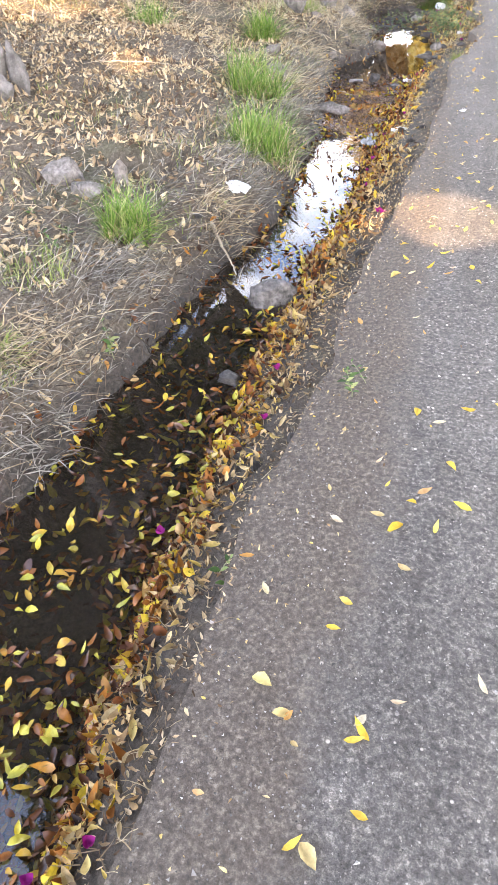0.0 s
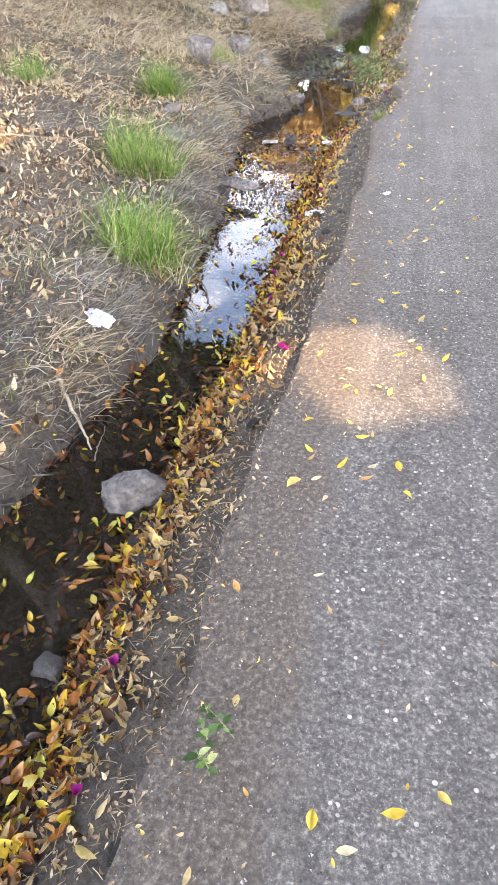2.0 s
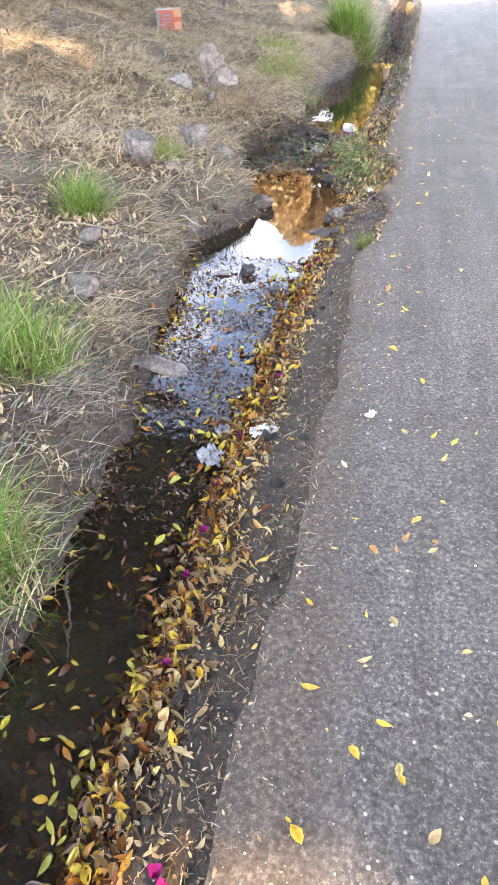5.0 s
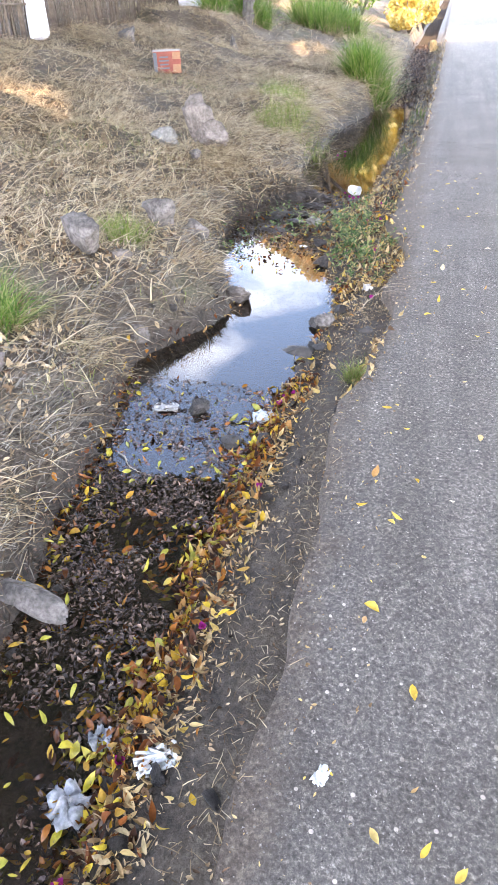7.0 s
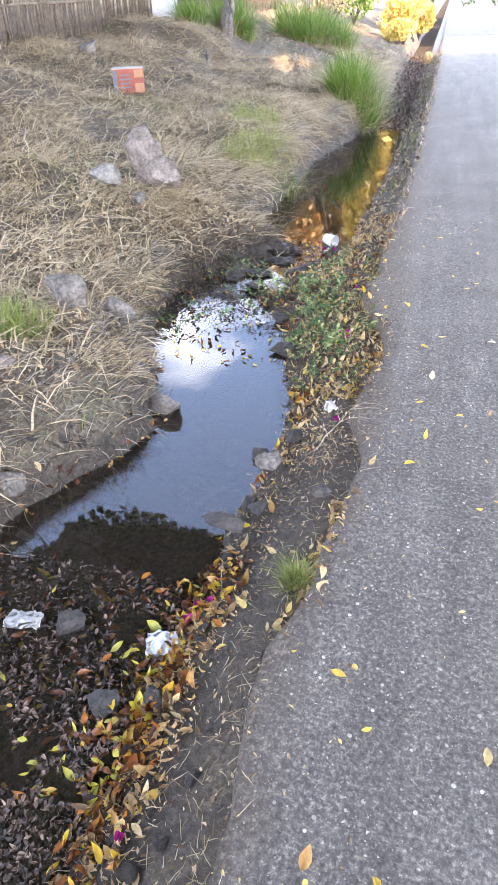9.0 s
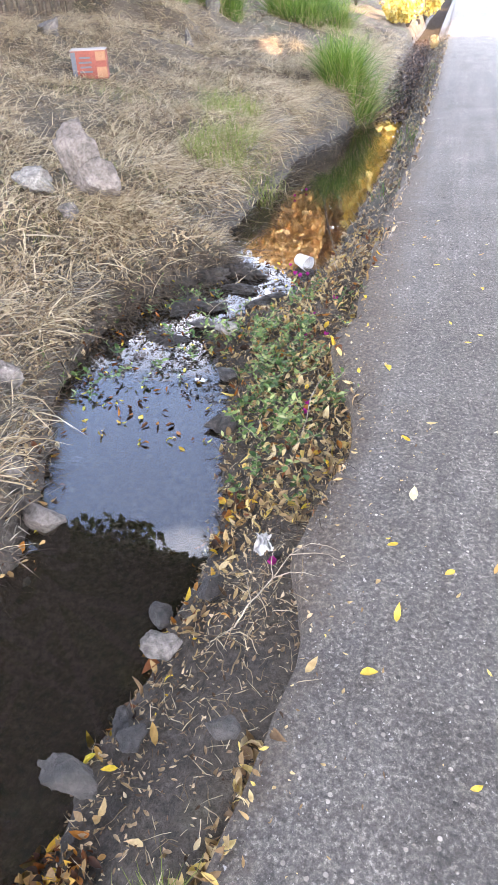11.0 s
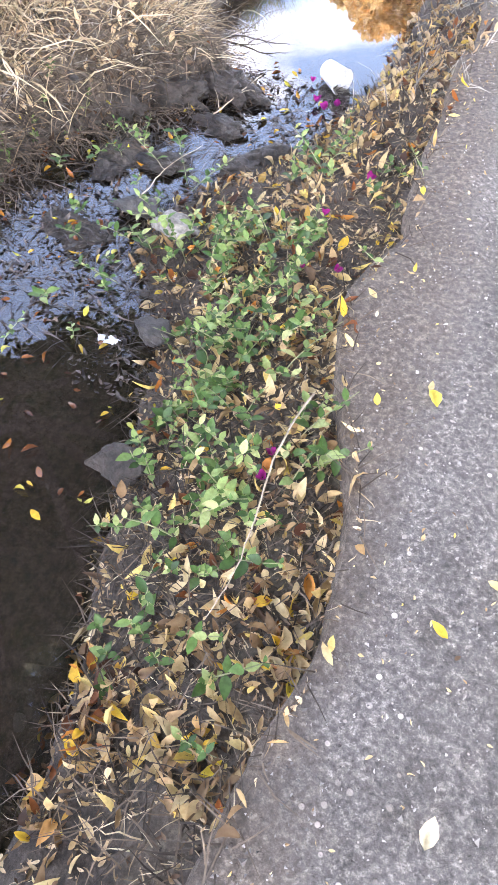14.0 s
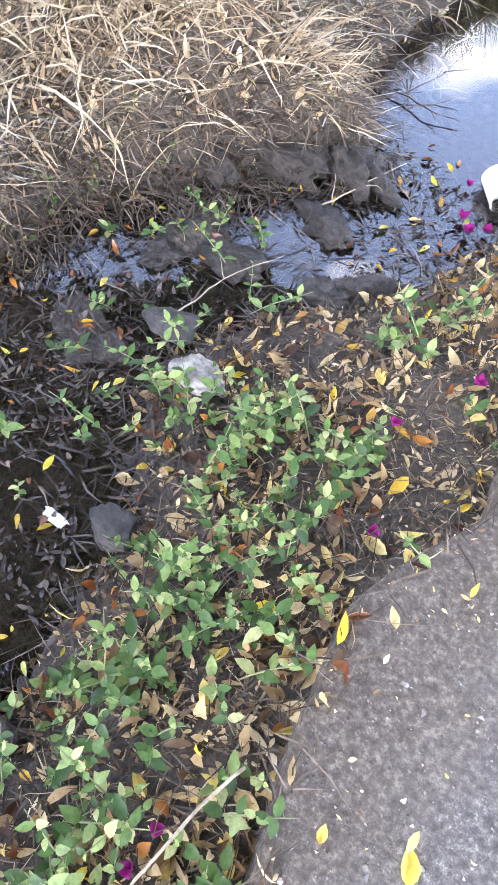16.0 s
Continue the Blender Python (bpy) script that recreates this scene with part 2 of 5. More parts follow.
FOAM = plain("white_foam", (0.72, 0.72, 0.7), (0.85, 0.85, 0.83), 40, 0.8, 0.35, 0.004)
GREYBAG = plain("dirty_plastic_film", (0.2, 0.2, 0.2), (0.5, 0.5, 0.51), 25, 0.25, 0.2, 0.004, 0.6)
PAPER = plain("dirty_paper", (0.45, 0.42, 0.38), (0.68, 0.64, 0.58), 20, 0.85, 0.3, 0.003)
WHITEPOST = plain("white_painted_post", (0.66, 0.67, 0.7), (0.8, 0.8, 0.82), 5, 0.6, 0.1, 0.003)
CANE = plain("weathered_cane", (0.11, 0.085, 0.065), (0.27, 0.215, 0.165), 10, 0.85, 0.4, 0.004)
CARTON_RED = plain("red_printed_card", (0.24, 0.06, 0.042), (0.32, 0.09, 0.06), 8, 0.6, 0.1, 0.002)
CARTON_TAN = plain("tan_card", (0.34, 0.17, 0.09), (0.42, 0.23, 0.13), 8, 0.7, 0.1, 0.002)
CARTON_GREY = plain("grey_print", (0.1, 0.11, 0.13), (0.17, 0.18, 0.2), 8, 0.6, 0.1, 0.002)
CARTON_TOP = plain("pale_card", (0.42, 0.36, 0.31), (0.52, 0.45, 0.4), 8, 0.7, 0.1, 0.002)

LITTER = islands("fallen_leaves", [(0.0, (0.03, 0.018, 0.012)), (0.22, (0.1, 0.04, 0.02)), (0.4, (0.28, 0.09, 0.022)), (0.52, (0.54, 0.22, 0.035)), (0.64, (0.72, 0.5, 0.22)), (0.76, (0.36, 0.23, 0.13)), (0.88, (0.76, 0.46, 0.04)), (1.0, (0.86, 0.68, 0.08))])
LITTER_WET = islands("wet_leaves", [(0.0, (0.05, 0.022, 0.012)), (0.3, (0.17, 0.06, 0.02)), (0.5, (0.42, 0.15, 0.025)), (0.68, (0.62, 0.4, 0.05)), (0.85, (0.42, 0.4, 0.07)), (1.0, (0.74, 0.58, 0.06))], 0.25, 0.1, 0.5)
MUCK = islands("rotting_leaves", [(0.0, (0.02, 0.016, 0.013)), (0.6, (0.06, 0.045, 0.035)), (1.0, (0.15, 0.11, 0.08))], 0.3, 0.05, 0.5)
DEBRIS = islands("leaf_debris", [(0.0, (0.05, 0.036, 0.029)), (0.5, (0.12, 0.08, 0.06)), (0.85, (0.25, 0.16, 0.11)), (1.0, (0.46, 0.32, 0.22))], 0.35, 0.05, 0.5)
LITTER_TAN = islands("tan_leaves", [(0.0, (0.13, 0.08, 0.045)), (0.3, (0.36, 0.23, 0.11)), (0.55, (0.58, 0.42, 0.2)), (0.8, (0.72, 0.57, 0.32)), (1.0, (0.78, 0.58, 0.14))])
BROWN_STEM = islands("brown_stems", [(0.0, (0.04, 0.03, 0.023)), (0.5, (0.11, 0.085, 0.062)), (1.0, (0.26, 0.2, 0.14))], 0.7, 0.05)
LITTER_DRY = islands("dry_brown_leaves", [(0.0, (0.08, 0.05, 0.032)), (0.25, (0.24, 0.155, 0.09)), (0.5, (0.46, 0.33, 0.19)), (0.75, (0.66, 0.51, 0.31)), (1.0, (0.8, 0.66, 0.42))])
YELLOW = islands("yellow_leaf", [(0.0, (0.8, 0.52, 0.06)), (0.3, (0.82, 0.6, 0.12)), (0.5, (0.7, 0.55, 0.26)), (0.66, (0.5, 0.34, 0.16)), (0.8, (0.68, 0.34, 0.08)), (0.9, (0.72, 0.64, 0.48)), (1.0, (0.82, 0.66, 0.1))], 0.5, 0.25, how="object")
STRAW = islands("dry_straw", [(0.0, (0.14, 0.1, 0.065)), (0.25, (0.33, 0.245, 0.145)), (0.6, (0.58, 0.46, 0.285)), (1.0, (0.8, 0.69, 0.47))], 0.7, 0.2)
STRAW_GREY = islands("grey_dead_grass", [(0.0, (0.08, 0.07, 0.058)), (0.35, (0.2, 0.18, 0.15)), (0.7, (0.36, 0.33, 0.28)), (1.0, (0.56, 0.52, 0.44))], 0.8, 0.15)
GRASS = islands("green_grass", [(0.0, (0.07, 0.15, 0.018)), (0.45, (0.15, 0.29, 0.04)), (0.8, (0.29, 0.41, 0.085)), (1.0, (0.5, 0.48, 0.22))], 0.5, 0.35, 0.4)
GRASS_LIT = islands("light_grass", [(0.0, (0.16, 0.24, 0.04)), (0.5, (0.28, 0.36, 0.08)), (1.0, (0.45, 0.43, 0.18))], 0.5, 0.35, 0.4)
HERB = islands("herb_leaf", [(0.0, (0.035, 0.08, 0.02)), (0.5, (0.11, 0.21, 0.05)), (0.82, (0.3, 0.4, 0.13)), (1.0, (0.5, 0.52, 0.22))], 0.45, 0.25, 0.4, 90, "object")
HERB_STEM = plain("herb_stem", (0.2, 0.22, 0.1), (0.3, 0.3, 0.15), 20, 0.6, 0.1, 0.002)
MAGENTA = islands("magenta_bract", [(0.0, (0.22, 0.012, 0.11)), (0.5, (0.42, 0.02, 0.22)), (1.0, (0.3, 0.03, 0.26))], 0.6, 0.3)
CROWN = islands("tree_leaf", [(0.0, (0.035, 0.07, 0.018)), (0.6, (0.06, 0.11, 0.03)), (1.0, (0.11, 0.15, 0.045))], 0.5, 0.25, 0.4, 3)
CROWN_GOLD = islands("golden_leaf", [(0.0, (0.68, 0.48, 0.1)), (0.5, (0.86, 0.72, 0.22)), (1.0, (0.92, 0.84, 0.4))], 0.5, 0.35, 0.3, 3)
CROWN_RUST = islands("rust_leaf", [(0.0, (0.76, 0.5, 0.2)), (0.5, (0.88, 0.67, 0.34)), (1.0, (0.92, 0.79, 0.48))], 0.5, 0.35, 0.3, 3)
GRIT = islands("grit", [(0.0, (0.06, 0.055, 0.05)), (0.45, (0.19, 0.178, 0.165)), (0.85, (0.36, 0.335, 0.305)), (1.0, (0.52, 0.49, 0.45))], 0.8, 0.0)


# ---- lie of the land ----
_Y_L = (-3, 0.9, 1.8, 2.7, 3.3, 3.9, 4.6, 5.1, 5.6, 6.2, 6.7, 7.0, 7.3, 7.7, 8.1, 8.6, 9.1, 9.6, 10.0, 10.4, 10.7, 11.3, 12.4, 13.3, 16.0, 18.0, 23.0, 60.0)
_X_L = (-.74, -.7, -.64, -.58, -.48, -.55, -.58, -.62, -.74, -.82, -.92, -.94, -.82, -.6, -.75, -1.0, -1.12, -1.14, -.92, -.62, -.9, -.92, -.86, -.9, -.4, -.4, -.46, -.5)
_Y_R = (-3, 0.0, 0.8, 1.7, 2.7, 3.4, 4.4, 5.5, 6.0, 6.5, 7.1, 7.45, 7.7, 8.0, 8.35, 8.7, 9.1, 9.4, 9.75, 10.0, 10.3, 10.6, 11.5, 13.0, 17.0, 60.0)
_X_R = (-.0, -.06, -.14, -.17, -.18, -.12, -.14, -.11, -.12, -.08, -.09, -.02, -.01, -.01, -.11, -.21, -.3, -.52, -.4, -.22, -.1, -.02, -.03, .04, .06, .0)
_Y_E = (-3, 0.25, 1.0, 1.65, 2.0, 2.7, 3.4, 4.1, 4.8, 5.4, 6.0, 6.5, 6.8, 7.2, 7.55, 7.8, 8.0, 8.35, 8.6, 9.0, 9.2, 9.5, 9.75, 10.8, 12.7, 16.0, 20.0, 37.0, 60.0)
_X_E = (.13, .13, .11, .19, .14, .19, .2, .25, .24, .27, .26, .22, .31, .35, .37, .28, .31, .39, .36, .23, .2, .27, .22, .25, .3, .3, .3, .3, .3)
_D = (0, .05, .14, .3, .6, 1.0, 1.7, 2.4, 3.5, 5.0, 8.0, 60.0)
_H = (-.2, -.1, -.02, .05, .12, .2, .33, .45, .8, 1.0, 1.12, 1.5)
_Y_B = (-3, 4.2, 4.8, 6.3, 6.7, 7.2, 8.6, 9.1, 10.0, 10.4, 11.0, 15.5, 17, 60)
_BED = (.09, .08, .03, .02, .06, .1, .09, .025, .012, .04, .1, .08, .03, .05)


def hash2(ix, iy, k):
    v = np.sin(ix * 127.1 + iy * 311.7 + k * 74.7) * 43758.5453
    return v - np.floor(v)


def wave(x, y, scale, k=0, octaves=3):
    """Smooth value noise, about -0.5 to 0.5."""
    x, y = np.asarray(x, float) / scale, np.asarray(y, float) / scale
    out, amp, tot = 0.0, 1.0, 0.0
    for o in range(octaves):
        ix, iy = np.floor(x), np.floor(y)
        fx, fy = x - ix, y - iy
        fx, fy = fx * fx * (3 - 2 * fx), fy * fy * (3 - 2 * fy)
        a, b = hash2(ix, iy, k + o), hash2(ix + 1, iy, k + o)
        c, d = hash2(ix, iy + 1, k + o), hash2(ix + 1, iy + 1, k + o)
        out = out + amp * ((a + (b - a) * fx) * (1 - fy) + (c + (d - c) * fx) * fy - 0.5)
        tot += amp
        amp, x, y = amp * 0.5, x * 2.03, y * 2.03
    return out / tot


def edge_left(y):
    return np.interp(y, _Y_L, _X_L) + 0.13 * wave(y, y * 0 + 3, 0.22, 5, 4)


def edge_right(y):
    return np.interp(y, _Y_R, _X_R) + 0.09 * wave(y, y * 0 + 9, 0.2, 6, 4)


def edge_road(y):
    return np.interp(y, _Y_E, _X_E) + 0.08 * wave(y, y * 0 + 17, 0.3, 7, 4)


def land(x, y):
    """Height of the earth, with no road on it."""
    x, y = np.asarray(x, float), np.asarray(y, float)
    l, r, e = edge_left(y), edge_right(y), edge_road(y)
    d = np.maximum(l - x, 0)
    bank = np.interp(d, _D, _H)
    bank = bank + np.clip(d / 0.4, 0, 1) * (0.18 * wave(x, y, 0.8, 20) + 0.08 * wave(x, y, 0.33, 24) + 0.1 * wave(x, y, 0.17, 21, 4) + 0.1 * np.clip((y - 8.0) / 2.0, 0, 1) * wave(x, y, 0.45, 28, 3))
    # a steeper lip along the far ditch, and the rise towards the tall grass
    bank = bank + 0.17 * np.clip((y - 10.8) / 1.5, 0, 1) * np.clip(d / 0.14, 0, 1) * np.exp(-(d / 1.1) ** 2)
    bank = bank + 0.25 * np.clip((y - 16.0) / 4.0, 0, 1) * np.clip((d - 0.6) / 1.2, 0, 1) * np.clip((3.2 + x) / 0.4, 0, 1)
    # the low earth step by the fence
    step = np.clip((y - 17.0 - 0.5 * wave(x, y, 1.0, 33)) / 0.25, 0, 1) * np.clip((-2.9 - x) / 0.5, 0, 1)
    bank = bank + 0.25 * step
    u = np.clip((x - r) / np.maximum(e - r, 0.05), 0, 1)
    right = -0.2 + 0.13 * u ** 0.8 - 0.015 * np.clip((u - 0.75) / 0.25, 0, 1) + np.clip(u * 6, 0, 1) * (1 - u) * 0.07 * wave(x, y, 0.12, 22)
    m = np.clip((x - l) / np.maximum(r - l, 0.05), 0, 1)
    depth = np.interp(y, _Y_B, _BED)
    bed = -0.2 - depth * np.sin(np.pi * m) ** 0.6 + np.sin(np.pi * m) * (0.05 + 0.07 * np.exp(-((y - 9.7) / 0.6) ** 2)) * wave(x, y, 0.2, 23, 2)
    z = np.where(x < l, bank, np.where(x > r, right, bed))
    return np.where(x > e, -0.085 - 0.02 * np.clip((x - e) / 0.1, 0, 1), z)


def road_z(x, y):
    x, y = np.asarray(x, float), np.asarray(y, float)
    e = edge_road(y)
    t = np.clip((x - e) / 0.2, 0, 1)
    return 0.02 * wave(x, y, 0.7, 40) * t + 0.006 * wave(x, y, 0.09, 41) - 0.014 * (1 - t) ** 2


def top(x, y):
    """Height of what one stands on."""
    x, y = np.asarray(x, float), np.asarray(y, float)
    return np.where(x > edge_road(y) + 0.01, road_z(x, y), land(x, y))


def mesh_of(name, verts, faces, mat, smooth=True):
    me = bpy.data.meshes.new(name)
    me.from_pydata([tuple(v) for v in np.asarray(verts, float).tolist()], [], [tuple(f) for f in faces])
    if smooth:
        me.polygons.foreach_set("use_smooth", [True] * len(me.polygons))
    me.materials.append(mat)
    me.update()
    return me


def grid(xs, ys, zfun):
    X, Y = np.meshgrid(xs, ys)
    V = np.stack([X, Y, zfun(X, Y)], -1).reshape(-1, 3)
    nx, ny = len(xs), len(ys)
    i = (np.arange(ny - 1)[:, None] * nx + np.arange(nx - 1)[None, :]).reshape(-1)
    return V, np.stack([i, i + 1, i + nx + 1, i + nx], 1).tolist()


def graded(*parts):
    return np.concatenate([np.arange(a, b, s) for a, b, s in parts])


xs = graded((-300, -40, 26), (-40, -8, 4), (-8, -3, 0.2), (-3, -1.5, 0.05), (-1.5, 0.6, 0.018), (0.6, 5, 0.6), (5, 40, 5), (40, 301, 26))
ys = graded((-300, -20, 28), (-20, -1.5, 2), (-1.5, 11.5, 0.022), (11.5, 25, 0.09), (25, 60, 1.5), (60, 400, 34))
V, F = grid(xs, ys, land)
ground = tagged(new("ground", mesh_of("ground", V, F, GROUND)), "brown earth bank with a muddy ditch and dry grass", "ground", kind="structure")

# the asphalt lane: follows its broken edge, with a thickness there
ys = graded((-8, -1.5, 0.3), (-1.5, 11.5, 0.03), (11.5, 30, 0.15), (30, 91, 2))
us = np.concatenate([[0.0], np.linspace(0.0, 1.2, 40) ** 1.1, [2.0, 3.0, 4.2]])
E0 = edge_road(ys)
X = E0[:, None] + us[None, :]
Y = np.repeat(ys[:, None], len(us), 1)
Z = road_z(X, Y)
Z[:, 0] = -0.12
X[:, 0] -= 0.015
nx, ny = len(us), len(ys)
i = (np.arange(ny - 1)[:, None] * nx + np.arange(nx - 1)[None, :]).reshape(-1)
road = tagged(new("road", mesh_of("road", np.stack([X, Y, Z], -1).reshape(-1, 3), np.stack([i, i + 1, i + nx + 1, i + nx], 1).tolist(), ROAD)),
              "worn grey asphalt lane with grit and a crumbled earthy edge", "road", kind="structure")

V, F = grid(np.array([-1.5, 0.4]), np.array([-3.0, 16.7]), lambda x, y: x * 0 + WATER_Z)
water = tagged(new("water", mesh_of("water", V, F, WATER)), "shallow murky brown stream water reflecting the sky", "water", kind="structure")


# ---- helpers for things ----
rng = np.random.default_rng(7)


def part(name, me, parent, label=""):
    ob = new(name, me)
    ob.parent = parent
    if label:
        ob["label"] = label
    return ob


def empty(name, x, y, z, rz=0.0, s=1.0, rx=0.0, ry=0.0):
    ob = new(name)
    ob.empty_display_size = 0.1
    ob.matrix_basis = pose(x, y, z, rx, ry, rz) @ Matrix.Scale(s, 4)
    return ob


def leaf_form(length, width, fold, curl, twist=0.0):
    """A pointed oval leaf along +x, folded on its midrib, curled and twisted."""
    t = np.array([0.0, 0.22, 0.5, 0.78, 1.0])
    mid = np.stack([t * length, 0 * t, curl * length * (t - 0.3) ** 2], 1)
    w = np.array([0.37, 0.52, 0.33]) * width
    side = []
    for s in (-1, 1):
        for k in range(3):
            p = mid[k + 1]
            side.append([p[0] - 0.03 * length, s * w[k], p[2] + fold * w[k] + s * twist * w[k] * (t[k + 1] - 0.3)])
    v = np.concatenate([mid, np.array(side)])
    f = [(0, 1, 5), (1, 2, 6, 5), (2, 3, 7, 6), (3, 4, 7), (0, 8, 1), (1, 8, 9, 2), (2, 9, 10, 3), (3, 10, 4)]
    v[:, 0] -= length * 0.5
    return v, f


LEAF_N = 11


def spin(a, b, c):
    """Rotation matrices for arrays of Euler angles."""
    ca, sa, cb, sb, cc, sc = np.cos(a), np.sin(a), np.cos(b), np.sin(b), np.cos(c), np.sin(c)
    R = np.empty((len(a), 3, 3))
    R[:, 0, 0], R[:, 0, 1], R[:, 0, 2] = cc * cb, cc * sb * sa - sc * ca, cc * sb * ca + sc * sa
    R[:, 1, 0], R[:, 1, 1], R[:, 1, 2] = sc * cb, sc * sb * sa + cc * ca, sc * sb * ca - cc * sa
    R[:, 2, 0], R[:, 2, 1], R[:, 2, 2] = -sb, cb * sa, cb * ca
    return R


def strew(name, P, mat, size=(0.03, 0.06), ratio=(0.26, 0.55), tilt=0.6, lift=0.004):
    """One mesh of many leaves lying at the points P."""
    n = len(P)
    forms = [leaf_form(1.0, rng.uniform(*ratio), rng.uniform(-0.4, 1.3), rng.uniform(-1.0, 1.6), rng.uniform(-1.2, 1.2)) for _ in range(22)]
    pick = rng.integers(0, len(forms), n)
    R = spin(rng.normal(0, tilt, n), rng.normal(0, tilt, n), rng.uniform(0, 6.283, n))
    S = size[0] + (size[1] - size[0]) * rng.random(n) ** 1.3
    base = np.stack([f[0] for f in forms])[pick] * S[:, None, None]
    W = np.einsum("nij,nkj->nki", R, base)
    W[:, :, 2] -= W[:, :, 2].min(1)[:, None] * 0.7
    W += P[:, None, :]
    W[:, :, 2] += lift
    f0 = forms[0][1]
    faces = [tuple(a + LEAF_N * k for a in f) for k in range(n) for f in f0]
    return mesh_of(name, W.reshape(-1, 3), faces, mat)


def blades(name, P, mat, length, lean, width, droop=0.5, heading=None, spread=3.1416, steps=4):
    """One mesh of many grass blades or straws rooted at the points P."""
    n = len(P)
    L = rng.uniform(*length, n)
    a = rng.uniform(-spread, spread, n) + (0 if heading is None else heading)
    e = rng.uniform(*lean, n)
    w = rng.uniform(*width, n)
    t = np.linspace(0, 1, steps)
    bend = rng.uniform(0.3, 1.0, n) * droop
    el = e[:, None] - bend[:, None] * t[None, :] * 1.6
    dl = L[:, None] / (steps - 1)
    out = np.concatenate([np.zeros((n, 1)), np.cumsum(np.cos(el[:, :-1]) * dl, 1)], 1)
    up = np.concatenate([np.zeros((n, 1)), np.cumsum(np.sin(el[:, :-1]) * dl, 1)], 1)
    wob = rng.normal(0, 0.06, (n, steps)) * L[:, None] * t[None, :]
    dx, dy = np.cos(a)[:, None], np.sin(a)[:, None]
    C = np.stack([P[:, 0:1] + out * dx - wob * dy, P[:, 1:2] + out * dy + wob * dx, P[:, 2:3] + up], -1)
    ww = w[:, None] * (1 - t[None, :] ** 2 * 0.9) * 0.5
    S = np.stack([-dy * ww, dx * ww, ww * 0.3], -1)
    W = np.stack([C - S, C + S], 2).reshape(-1, 3)
    k = np.arange(n)[:, None] * steps * 2 + np.arange(steps - 1)[None, :] * 2
    k = k.reshape(-1)
    return mesh_of(name, W, np.stack([k, k + 1, k + 3, k + 2], 1).tolist(), mat)


def spots(n, x0, x1, y0, y1, keep, z=top):
    """About n points over a stretch, kept by the chance keep(x, y)."""
    x, y = rng.uniform(x0, x1, n), rng.uniform(y0, y1, n)
    ok = rng.random(n) < keep(x, y)
    x, y = x[ok], y[ok]
    return np.stack([x, y, z(x, y)], 1)


def tube(points, radii, sides=7, close=True):
    """Vertices and faces of a tapering tube along the points."""
    pts = [Vector(p) for p in points]
    V, F = [], []
    for k, p in enumerate(pts):
        d = (pts[min(k + 1, len(pts) - 1)] - pts[max(k - 1, 0)]).normalized()
        q = d.to_track_quat("Z", "Y")
        for s in range(sides):
            a = 2 * math.pi * s / sides
            V.append(p + q @ Vector((math.cos(a) * radii[k], math.sin(a) * radii[k], 0)))
    for k in range(len(pts) - 1):
        for s in range(sides):
            F.append((k * sides + s, k * sides + (s + 1) % sides, (k + 1) * sides + (s + 1) % sides, (k + 1) * sides + s))
    if close:
        F.append(tuple(range(sides))[::-1])
        F.append(tuple((len(pts) - 1) * sides + s for s in range(sides)))
    return [tuple(v) for v in V], F


def tubes_mesh(name, list_of, mat):
    V, F = [], []
    for v, f in list_of:
        o = len(V)
        V += v
        F += [tuple(i + o for i in q) for q in f]
    return mesh_of(name, V, F, mat)


def stone_mesh(sx, sy, sz, seed, mat, cuts=9, rough=0.16):
    """A broken stone: a ball planed by random flats, then roughened."""
    r = np.random.default_rng(seed)
    bm = bmesh.new()
    bmesh.ops.create_icosphere(bm, subdivisions=4, radius=1.0)
    P = np.array([v.co[:] for v in bm.verts])
    for _ in range(cuts):
        n = r.normal(0, 1, 3)
        n /= np.linalg.norm(n)
        h = r.uniform(0.38, 0.7)
        d = np.maximum(P @ n - h, 0)
        P -= d[:, None] * n * 0.93
    o = r.uniform(0, 50, 3)
    for v, p in zip(bm.verts, P):
        q = Vector(p)
        k = 1 + rough * noise.fractal(q * 1.8 + Vector(o), 0.6, 2.0, 5) + rough * 0.3 * noise.noise(q * 9 + Vector(o))
        v.co = Vector((q.x * sx, q.y * sy, q.z * sz)) * k
    me = bpy.data.meshes.new("stone")
    bm.to_mesh(me)
    bm.free()
    me.polygons.foreach_set("use_smooth", [True] * len(me.polygons))
    me.materials.append(mat)
    return me


def stone(name, x, y, sx, sy, sz, mat, seed, label, rz=0.0, rx=0.0, ry=0.0, sink=0.35, z=None, cuts=9, rough=0.16):
    ob = new(name, stone_mesh(sx / 2, sy / 2, sz / 2, seed, mat, cuts, rough))
    g = float(top(x, y)) if z is None else z
    ob.matrix_basis = pose(x, y, g + sz * (0.5 - sink), rx, ry, rz)
    return tagged(ob, label, "stone")


